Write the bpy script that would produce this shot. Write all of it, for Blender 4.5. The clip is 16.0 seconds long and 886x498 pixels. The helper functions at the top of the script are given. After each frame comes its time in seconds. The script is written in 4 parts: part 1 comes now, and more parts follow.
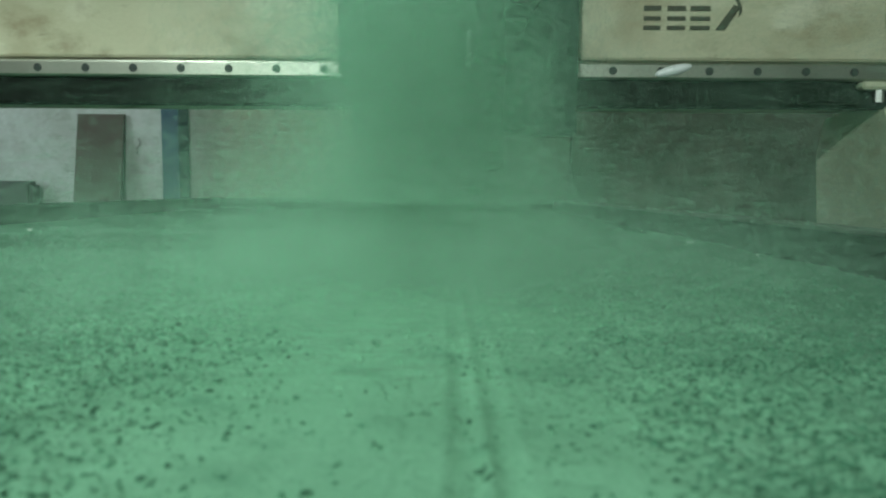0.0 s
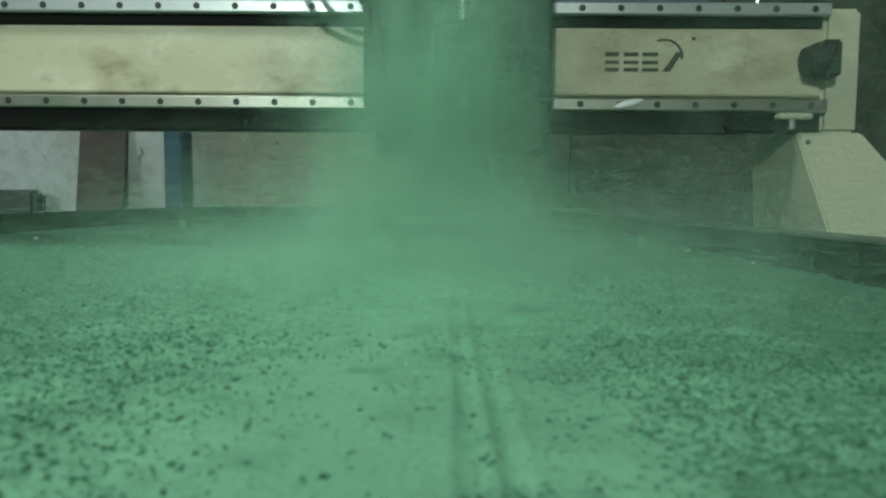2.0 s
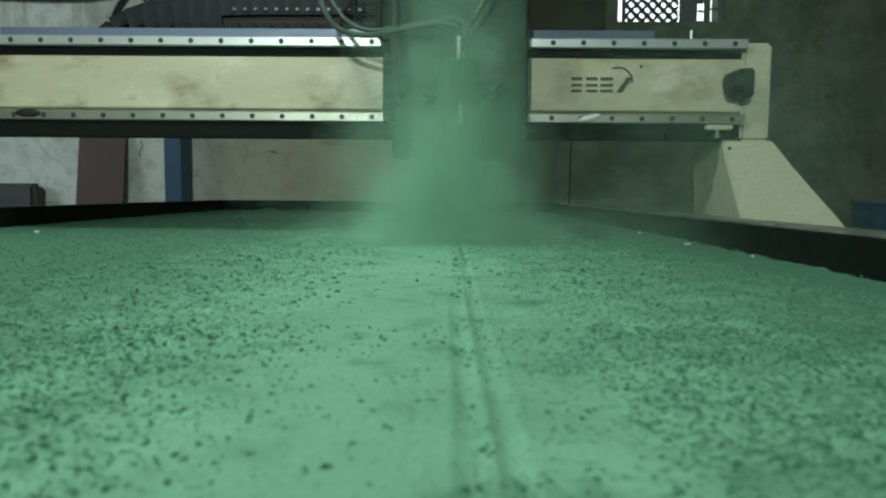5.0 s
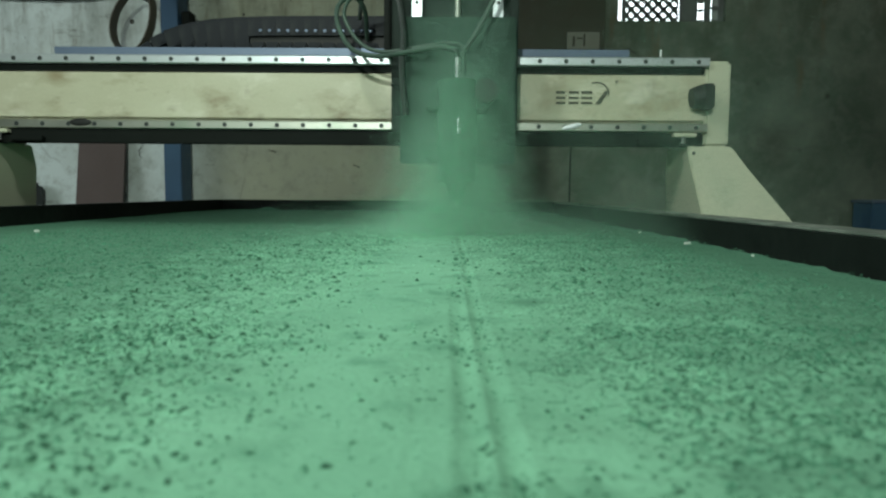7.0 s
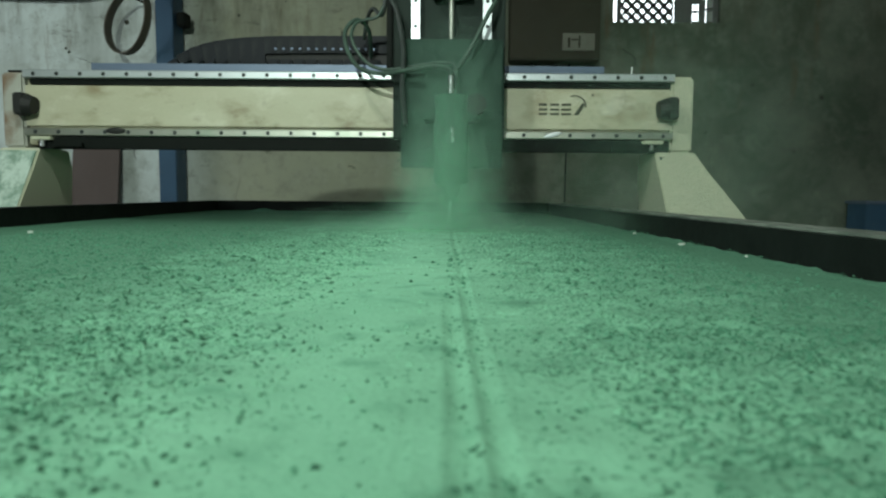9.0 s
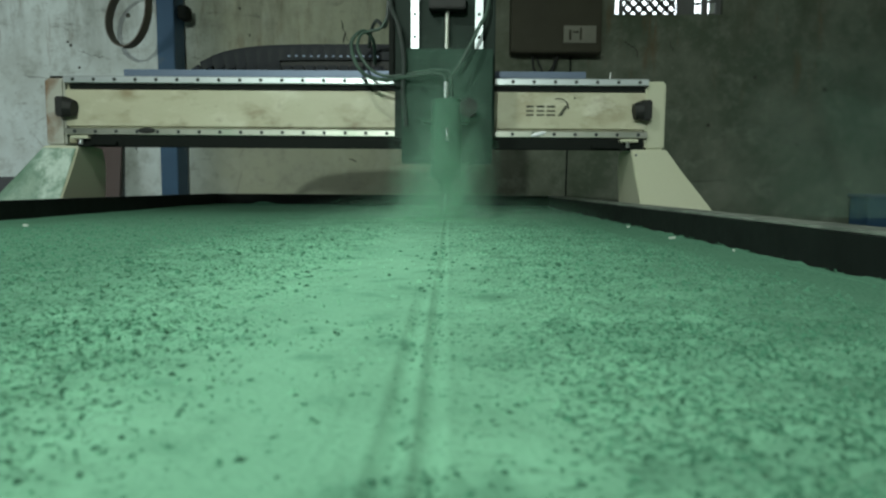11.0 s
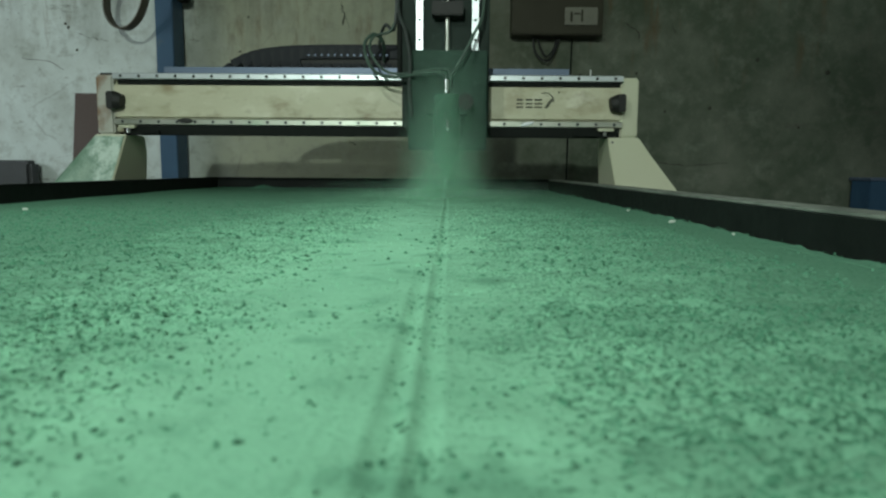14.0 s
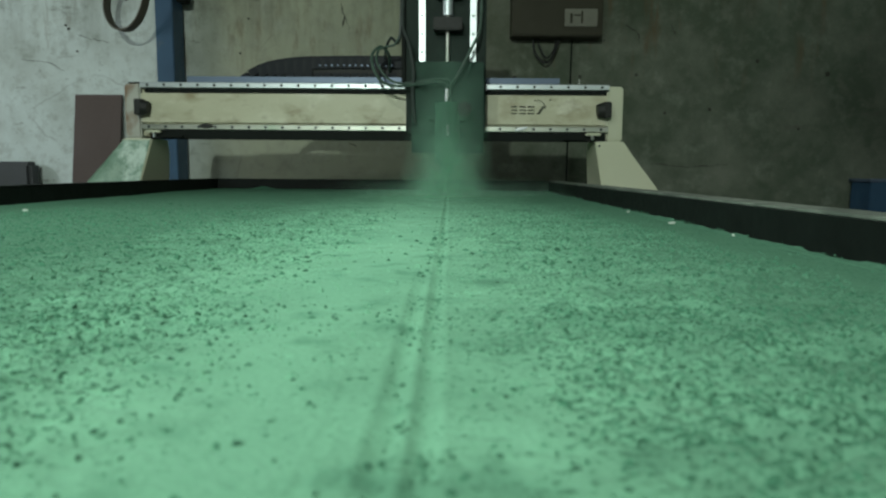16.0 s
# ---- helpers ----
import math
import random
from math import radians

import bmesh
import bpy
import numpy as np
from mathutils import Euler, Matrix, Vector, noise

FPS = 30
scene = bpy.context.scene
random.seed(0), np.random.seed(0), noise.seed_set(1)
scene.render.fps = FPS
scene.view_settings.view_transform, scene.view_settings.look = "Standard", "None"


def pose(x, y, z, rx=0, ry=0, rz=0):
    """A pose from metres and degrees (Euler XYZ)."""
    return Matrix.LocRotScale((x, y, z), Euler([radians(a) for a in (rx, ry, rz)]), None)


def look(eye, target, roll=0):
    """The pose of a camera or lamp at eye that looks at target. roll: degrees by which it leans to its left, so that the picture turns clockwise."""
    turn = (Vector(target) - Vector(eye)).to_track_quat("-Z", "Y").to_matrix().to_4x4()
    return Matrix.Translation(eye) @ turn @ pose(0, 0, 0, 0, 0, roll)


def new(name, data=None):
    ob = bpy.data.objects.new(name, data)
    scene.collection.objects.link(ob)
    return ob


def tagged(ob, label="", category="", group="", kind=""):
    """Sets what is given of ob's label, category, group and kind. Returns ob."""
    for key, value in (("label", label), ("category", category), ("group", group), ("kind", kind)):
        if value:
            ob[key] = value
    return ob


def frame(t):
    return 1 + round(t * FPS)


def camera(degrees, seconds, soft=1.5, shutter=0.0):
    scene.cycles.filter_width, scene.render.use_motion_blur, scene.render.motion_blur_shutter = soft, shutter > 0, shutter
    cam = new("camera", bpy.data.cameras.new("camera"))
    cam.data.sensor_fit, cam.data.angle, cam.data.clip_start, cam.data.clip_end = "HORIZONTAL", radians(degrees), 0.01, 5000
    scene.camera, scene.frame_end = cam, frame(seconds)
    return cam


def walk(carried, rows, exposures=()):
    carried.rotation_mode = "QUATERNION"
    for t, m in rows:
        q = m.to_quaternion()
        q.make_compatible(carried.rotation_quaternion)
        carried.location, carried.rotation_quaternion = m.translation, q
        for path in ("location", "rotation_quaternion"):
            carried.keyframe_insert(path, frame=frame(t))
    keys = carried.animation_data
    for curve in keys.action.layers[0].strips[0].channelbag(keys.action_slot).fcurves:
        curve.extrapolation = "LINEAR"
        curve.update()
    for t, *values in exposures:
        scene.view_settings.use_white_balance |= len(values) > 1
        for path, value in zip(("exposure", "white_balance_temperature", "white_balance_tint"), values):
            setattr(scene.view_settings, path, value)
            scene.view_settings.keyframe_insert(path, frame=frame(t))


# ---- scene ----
# World: x across the machine bed, y along it, z up from the floor. The camera stands on the bed.
EYE = 0.884


def view(x, y, z, yaw, pitch, roll=0.43):
    """A camera pose from its place and its yaw and pitch in radians."""
    way = Vector((-math.sin(yaw) * math.cos(pitch), math.cos(yaw) * math.cos(pitch), math.sin(pitch)))
    eye = Vector((x, y, EYE + z))
    return look(eye, eye + way, roll)


cam = camera(66.05, 16.0, soft=2.2, shutter=0.5)
# small aperture of a phone, focused on the bed before the gantry
cam.data.dof.use_dof, cam.data.dof.focus_distance, cam.data.dof.aperture_fstop = True, 1.1, 11.0
PATH = [(0.0, 0.002, 0.020, 0.0, 0.0065, -0.0865), (0.5, 0.002, 0.020, 0.0, 0.0065, -0.0815), (1.0, 0.002, 0.020, 0.0, 0.0065, -0.0767),
        (1.5, 0.002, 0.020, 0.0, 0.0065, -0.0695), (2.0, 0, 0.002, 0.0, 0.0065, -0.0736), (2.5, 0, 0, 0, 0.0065, -0.0718),
        (3.0, 0, 0, 0, 0.0065, -0.0727), (3.5, 0, 0, 0, 0.0065, -0.0721), (4.0, 0, 0, 0, 0.0065, -0.0829),
        (6.5, 0, 0, 0, 0.0065, -0.0831), (7.0, 0, 0, 0, 0.0065, -0.0839), (7.5, 0, 0, 0, 0.0065, -0.0855),
        (8.0, 0, 0, 0, 0.0065, -0.0829), (8.5, 0, 0, 0, 0.0065, -0.0806), (9.0, 0.0019, 0, 0, 0.0005, -0.0824),
        (9.2, 0.002, 0, 0, 0.0005, -0.0824), (11.3, 0.0291, -0.0026, 0.0016, 0.0093, -0.099),
        (11.5, 0.0291, -0.0026, 0.0016, 0.0093, -0.1081), (12.0, 0.0291, -0.0026, 0.0016, 0.0093, -0.1203),
        (12.5, 0.0291, -0.0026, 0.0016, 0.0093, -0.109), (13.0, 0.0291, -0.0026, 0.0016, 0.0093, -0.1145),
        (13.5, 0.0291, -0.0026, 0.0016, 0.0093, -0.1178), (14.0, 0.0291, -0.0026, 0.0016, 0.0093, -0.1169),
        (14.5, 0.0291, -0.0026, 0.0016, 0.0093, -0.1181), (15.0, 0.0291, -0.0026, 0.0016, 0.0093, -0.1177),
        (15.5, 0.0291, -0.0026, 0.0016, 0.0093, -0.1168), (16.0, 0.0291, -0.0026, 0.0016, 0.0093, -0.115)]
walk(cam, [(t, view(*p)) for t, *p in PATH], exposures=[(0.0, -0.45), (2.0, -0.55), (4.0, -0.60), (6.5, -0.27), (16.0, -0.17)])

# ---- light ----
world = bpy.data.worlds.new("sky")
scene.world = world
world.use_nodes = True
sky = world.node_tree.nodes.new("ShaderNodeTexSky")
sky.sky_type, sky.sun_disc, sky.sun_elevation, sky.sun_rotation = "NISHITA", False, radians(40), radians(200)
world.node_tree.links.new(sky.outputs[0], world.node_tree.nodes["Background"].inputs[0])
world.node_tree.nodes["Background"].inputs[1].default_value = 0.12


def area_lamp(name, eye, target, w, h, watts, colour):
    data = bpy.data.lights.new(name, "AREA")
    data.shape, data.size, data.size_y, data.energy, data.color = "RECTANGLE", w, h, watts, colour
    ob = new(name, data)
    ob.matrix_world = look(eye, target)
    return ob


# daylight in the high window behind the camera, and in the window of the west wall
area_lamp("window_light_south", (0.0, -3.62, 2.33), (0.0, 0.0, 1.4), 0.8, 0.36, 8, (0.92, 1.0, 0.92))
area_lamp("window_light_west", (-3.62, 1.6, 1.75), (-1.2, 3.7, 1.5), 0.9, 0.9, 24, (0.86, 0.98, 1.0))
# work lamp high behind the bed and the camera
area_lamp("work_lamp", (-0.60, -2.60, 2.30), (-0.35, 1.6, 1.05), 0.10, 0.08, 98, (0.86, 1.0, 0.90))
# pendant lamp over the west side of the bed
area_lamp("pendant_lamp", (-0.58, 0.72, 2.05), (-0.10, 0.75, 0.8), 0.16, 0.16, 14.0, (0.89, 1.0, 0.92))


# ---- materials ----
def material(name, colour, rough=0.6, metal=0.0, second=None, scale=8.0, amount=0.5, grain=0.0, grain_scale=300.0,
             bump=0.0, bump_scale=200.0, stain=None, stain_scale=3.0, stain_from=0.55, stain_to=0.75, stretch=(1, 1, 1), specular=0.32,
             per_piece=0.0):
    m = bpy.data.materials.new(name)
    m.use_nodes = True
    nt = m.node_tree
    n, link = nt.nodes, nt.links.new
    b = n["Principled BSDF"]
    b.inputs["Roughness"].default_value, b.inputs["Metallic"].default_value = rough, metal
    b.inputs["Specular IOR Level"].default_value = specular
    co = n.new("ShaderNodeTexCoord")
    mp = n.new("ShaderNodeMapping")
    mp.inputs["Scale"].default_value = stretch
    link(co.outputs["Object"], mp.inputs["Vector"])

    def noise_of(sc, detail=5.0):
        t = n.new("ShaderNodeTexNoise")
        t.inputs["Scale"].default_value, t.inputs["Detail"].default_value = sc, detail
        link(mp.outputs[0], t.inputs["Vector"])
        return t.outputs["Fac"]

    def ramp(fac, lo, hi):
        r = n.new("ShaderNodeMapRange")
        r.inputs["From Min"].default_value, r.inputs["From Max"].default_value = lo, hi
        link(fac, r.inputs["Value"])
        return r.outputs[0]

    def mix(fac, a, c, mode="MIX"):
        x = n.new("ShaderNodeMix")
        x.data_type, x.blend_type = "RGBA", mode
        if isinstance(fac, float):
            x.inputs[0].default_value = fac
        else:
            link(fac, x.inputs[0])
        for slot, v in ((6, a), (7, c)):
            if isinstance(v, tuple):
                x.inputs[slot].default_value = (*v, 1)
            else:
                link(v, x.inputs[slot])
        return x.outputs[2]

    second = second or tuple(c * 0.8 for c in colour)
    out = mix(ramp(noise_of(scale), 0.5 - 0.25 / max(amount, 0.05) * 0.5, 0.5 + 0.25 / max(amount, 0.05) * 0.5), colour, second)
    if stain:
        out = mix(ramp(noise_of(stain_scale, 8.0), stain_from, stain_to), out, stain)
    if grain:
        out = mix(grain * 0.45, out, mix(ramp(noise_of(grain_scale, 3.0), 0.35, 0.65), (0.02, 0.02, 0.02), (1, 1, 1)), "SOFT_LIGHT")
    if per_piece:
        geo = n.new("ShaderNodeNewGeometry")
        out = mix(ramp(geo.outputs["Random Per Island"], 0.0, 1.0 / per_piece), out, tuple(c * 0.45 for c in colour))
    link(out, b.inputs["Base Color"])
    if bump:
        bp = n.new("ShaderNodeBump")
        bp.inputs["Strength"].default_value, bp.inputs["Distance"].default_value = bump, 0.002
        link(noise_of(bump_scale, 6.0), bp.inputs["Height"])
        link(bp.outputs[0], b.inputs["Normal"])
    rg = n.new("ShaderNodeMapRange")
    rg.inputs["To Min"].default_value, rg.inputs["To Max"].default_value = max(0.02, rough - 0.08), min(1, rough + 0.08)
    link(noise_of(scale * 4), rg.inputs["Value"])
    link(rg.outputs[0], b.inputs["Roughness"])
    return m


CREAM = material("cream_paint", (0.54, 0.54, 0.40), 0.45, second=(0.44, 0.43, 0.30), scale=6, stain=(0.25, 0.20, 0.11), stain_scale=8,
                 stain_from=0.54, stain_to=0.78, stretch=(0.8, 1, 1.8), grain=0.12, bump=0.05)


def smeared(m, colour, scale, lo, hi, amount, stretch, shift):
    """Another layer of grime with a ragged outline."""
    n, link = m.node_tree.nodes, m.node_tree.links.new
    b = n["Principled BSDF"]
    old = b.inputs["Base Color"].links[0].from_socket
    co, mp, t, r, x = (n.new(k) for k in ("ShaderNodeTexCoord", "ShaderNodeMapping", "ShaderNodeTexNoise", "ShaderNodeMapRange", "ShaderNodeMix"))
    mp.inputs["Scale"].default_value, mp.inputs["Location"].default_value = stretch, shift
    t.inputs["Scale"].default_value, t.inputs["Detail"].default_value, t.inputs["Roughness"].default_value = scale, 10, 0.65
    r.inputs["From Min"].default_value, r.inputs["From Max"].default_value, r.inputs["To Max"].default_value = lo, hi, amount
    x.data_type = "RGBA"
    x.inputs[7].default_value = (*colour, 1)
    link(co.outputs["Object"], mp.inputs[0]), link(mp.outputs[0], t.inputs["Vector"]), link(t.outputs["Fac"], r.inputs["Value"])
    link(r.outputs[0], x.inputs[0]), link(old, x.inputs[6]), link(x.outputs[2], b.inputs["Base Color"])


smeared(CREAM, (0.16, 0.115, 0.06), 7.0, 0.55, 0.72, 0.75, (1, 1, 1.6), (4.3, 0, 1.1))
smeared(CREAM, (0.68, 0.68, 0.55), 11.0, 0.52, 0.66, 0.6, (0.7, 1, 1.2), (9.0, 0, 3.0))
smeared(CREAM, (0.07, 0.05, 0.03), 20.0, 0.64, 0.72, 0.7, (0.35, 1, 2.0), (2.0, 0, 5.0))
LEG_PAINT = material("leg_paint", (0.50, 0.52, 0.39), 0.5, second=(0.50, 0.52, 0.38), scale=6, grain=0.1, bump=0.05)
LEG_DUSTY = material("dusty_leg_paint", (0.27, 0.38, 0.30), 0.75, second=(0.17, 0.28, 0.21), scale=16, amount=1.0, grain=0.2, grain_scale=120,
                     stain=(0.48, 0.60, 0.52), stain_scale=11, stain_from=0.50, stain_to=0.60, bump=0.3)
smeared(LEG_DUSTY, (0.12, 0.22, 0.15), 14.0, 0.50, 0.62, 0.8, (1, 1, 0.5), (1.0, 0, 2.0))
WORN_END = material("worn_end_paint", (0.46, 0.48, 0.42), 0.7, second=(0.36, 0.36, 0.31), scale=9, amount=0.9, grain=0.15, bump=0.1, stain=(0.20, 0.13, 0.08), stain_scale=9,
                    stain_from=0.58, stain_to=0.70)
STEEL = material("ground_steel", (0.62, 0.68, 0.69), 0.38, 0.65, second=(0.44, 0.49, 0.50), scale=12, grain=0.15, stretch=(0.4, 1, 1))
RAIL_LOWER = material("dusty_steel", (0.50, 0.52, 0.46), 0.38, 0.9, second=(0.33, 0.36, 0.30), scale=10, grain=0.15, stain=(0.30, 0.40, 0.30), stain_scale=6)
DARK_STEEL = material("blackened_steel", (0.009, 0.012, 0.010), 0.65, 0.0, scale=20, grain=0.2, specular=0.1)
BLACK = material("black_rubber", (0.018, 0.02, 0.018), 0.6, scale=30, grain=0.2, bump=0.1)
HOLE = material("bolt_socket", (0.05, 0.062, 0.058), 0.6, 0.4)
BLUE = material("blue_paint", (0.040, 0.098, 0.170), 0.5, second=(0.027, 0.068, 0.125), scale=6, stain=(0.09, 0.12, 0.14), stain_scale=9, stain_from=0.62, grain=0.1, bump=0.1)
TRAY = material("grey_blue_tray", (0.15, 0.20, 0.28), 0.4, 0.2, second=(0.095, 0.13, 0.19), scale=9, grain=0.1, stretch=(0.3, 1, 1))
CHAIN = material("chain_plastic", (0.011, 0.014, 0.018), 0.6, specular=0.2, scale=20, stain=(0.025, 0.03, 0.03), stain_scale=18, stain_from=0.55, grain=0.1)
HOSE = material("dusty_hose", (0.035, 0.060, 0.047), 0.5, second=(0.060, 0.105, 0.078), scale=25, grain=0.1)
HOSE_DARK = material("black_hose", (0.02, 0.024, 0.022), 0.45, second=(0.04, 0.055, 0.048), scale=25)
GREEN_PLATE = material("dusty_green_plate", (0.036, 0.070, 0.053), 0.85, second=(0.024, 0.048, 0.036), scale=9, amount=0.8, grain=0.15, bump=0.2, specular=0.2)
SPINDLE = material("dusty_spindle", (0.062, 0.145, 0.098), 0.8, second=(0.042, 0.095, 0.066), scale=18, grain=0.15, bump=0.2, specular=0.25)
CHROME = material("chrome", (0.62, 0.65, 0.63), 0.28, 1.0)
CONCRETE = material("stained_plaster", (0.40, 0.40, 0.37), 0.85, second=(0.33, 0.34, 0.32), scale=2.2, amount=0.8, stain=(0.20, 0.195, 0.17), stain_scale=1.3,
                    stain_from=0.52, stain_to=0.72, grain=0.08, grain_scale=25, bump=0.12, bump_scale=14, stretch=(1, 1, 0.55), specular=0.2)


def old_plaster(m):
    """Pale, then yellowish, then dark tones along x, with fine mottling, scuffs, pits, hair cracks and run marks."""
    n, link = m.node_tree.nodes, m.node_tree.links.new
    b = n["Principled BSDF"]
    b.inputs["Specular IOR Level"].default_value = 0.15
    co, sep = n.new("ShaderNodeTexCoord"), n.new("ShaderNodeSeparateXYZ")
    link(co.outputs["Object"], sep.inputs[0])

    def noise_of(scale, detail, rough=0.55, stretch=None, shift=0.0):
        t, mp = n.new("ShaderNodeTexNoise"), n.new("ShaderNodeMapping")
        t.inputs["Scale"].default_value, t.inputs["Detail"].default_value, t.inputs["Roughness"].default_value = scale, detail, rough
        mp.inputs["Scale"].default_value, mp.inputs["Location"].default_value = stretch or (1, 1, 1), (shift, 0, shift)
        link(co.outputs["Object"], mp.inputs[0]), link(mp.outputs[0], t.inputs["Vector"])
        return t.outputs["Fac"]

    def span(value, lo, hi, to=1.0):
        r = n.new("ShaderNodeMapRange")
        r.inputs["From Min"].default_value, r.inputs["From Max"].default_value, r.inputs["To Max"].default_value = lo, hi, to
        link(value, r.inputs["Value"])
        return r.outputs[0]

    def times(a, c, kind="MULTIPLY"):
        x = n.new("ShaderNodeMath")
        x.operation = kind
        link(a, x.inputs[0])
        if isinstance(c, float):
            x.inputs[1].default_value = c
        else:
            link(c, x.inputs[1])
        return x.outputs[0]

    def over(fac, a, colour):
        x = n.new("ShaderNodeMix")
        x.data_type = "RGBA"
        link(fac, x.inputs[0]), link(a, x.inputs[6])
        x.inputs[7].default_value = (*colour, 1)
        return x.outputs[2]

    # wall colour goes from pale to dark along x, with ragged edges
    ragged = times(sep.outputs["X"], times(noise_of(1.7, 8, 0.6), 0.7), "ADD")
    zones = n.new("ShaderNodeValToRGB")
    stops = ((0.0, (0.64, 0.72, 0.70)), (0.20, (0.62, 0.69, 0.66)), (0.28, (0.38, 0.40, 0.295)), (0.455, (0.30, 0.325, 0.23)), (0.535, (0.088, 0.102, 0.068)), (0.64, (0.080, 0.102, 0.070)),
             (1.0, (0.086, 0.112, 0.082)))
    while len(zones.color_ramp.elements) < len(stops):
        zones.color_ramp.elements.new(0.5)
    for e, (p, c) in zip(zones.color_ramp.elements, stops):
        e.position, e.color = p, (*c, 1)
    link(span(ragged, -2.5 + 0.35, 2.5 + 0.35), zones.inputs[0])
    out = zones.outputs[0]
    out = over(span(noise_of(3.0, 10, 0.65), 0.42, 0.75, 0.55), out, (0.27, 0.285, 0.235))
    out = over(span(noise_of(16, 8, 0.7, shift=3.0), 0.50, 0.68, 0.40), out, (0.20, 0.21, 0.17))
    out = over(span(noise_of(9, 9, 0.65, shift=7.0), 0.55, 0.72, 0.12), out, (0.62, 0.66, 0.58))
    # scuffs that lie along the wall, and small pits
    out = over(span(noise_of(7, 10, 0.75, (0.6, 1, 2.2), 11.0), 0.60, 0.66, 0.5), out, (0.12, 0.12, 0.10))
    out = over(span(noise_of(48, 3, 0.5, shift=5.0), 0.70, 0.74, 0.75), out, (0.06, 0.06, 0.05))
    # hair cracks
    crack, warp, ad = n.new("ShaderNodeTexVoronoi"), n.new("ShaderNodeTexNoise"), n.new("ShaderNodeVectorMath")
    crack.feature, crack.inputs["Scale"].default_value = "DISTANCE_TO_EDGE", 1.5
    warp.inputs["Scale"].default_value, warp.inputs["Detail"].default_value = 5, 8
    ad.operation, ad.inputs[1].default_value = "MULTIPLY_ADD", (0.12, 0.12, 0.12)
    link(co.outputs["Object"], warp.inputs["Vector"]), link(warp.outputs["Color"], ad.inputs[0]), link(co.outputs["Object"], ad.inputs[2])
    link(ad.outputs[0], crack.inputs["Vector"])
    thin = span(crack.outputs["Distance"], 0.008, 0.002)
    out = over(times(thin, span(noise_of(2.2, 3, shift=2.0), 0.52, 0.64, 0.25)), out, (0.09, 0.09, 0.07))
    # brown and black run marks from the top
    runs = times(span(noise_of(2.0, 9, 0.65, (4.0, 1, 0.8), 1.0), 0.46, 0.66), span(sep.outputs["Z"], 1.42, 1.85))
    out = over(times(runs, 0.5), out, (0.050, 0.050, 0.028))
    rust = times(span(noise_of(2.6, 9, 0.7, (5.0, 1, 0.7), 21.0), 0.56, 0.68, 0.6), span(sep.outputs["Z"], 1.25, 1.6))
    out = over(rust, out, (0.13, 0.085, 0.045))
    link(out, b.inputs["Base Color"])
    bp = n.new("ShaderNodeBump")
    bp.inputs["Strength"].default_value, bp.inputs["Distance"].default_value = 0.25, 0.004
    link(noise_of(22, 8, 0.7), bp.inputs["Height"]), link(bp.outputs[0], b.inputs["Normal"])


NORTH_PLASTER = material("zoned_plaster", (0.6, 0.67, 0.64), 0.88)
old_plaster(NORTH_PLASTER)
FLOOR = material("concrete_floor", (0.16, 0.16, 0.15), 0.8, second=(0.11, 0.11, 0.105), scale=3, grain=0.2, bump=0.3, bump_scale=60)
CEIL = material("ceiling_plaster", (0.36, 0.36, 0.34), 0.9, scale=2, grain=0.1, bump=0.2)
RIM = material("black_rim_steel", (0.011, 0.015, 0.013), 0.6, 0.0, second=(0.006, 0.008, 0.007), scale=14, grain=0.15, bump=0.1, specular=0.12)
RIM_TOP = material("worn_rim_top", (0.12, 0.14, 0.12), 0.55, 0.2, second=(0.24, 0.27, 0.23), scale=22, amount=1.0, grain=0.2, bump=0.2)
DUST = material("green_dust", (0.238, 0.530, 0.348), 0.95, second=(0.195, 0.45, 0.295), scale=7, amount=0.7, grain=0.16, grain_scale=420, bump=0.5, bump_scale=260,
                stain=(0.12, 0.31, 0.20), stain_scale=26, stain_from=0.55, stain_to=0.75, specular=0.1)


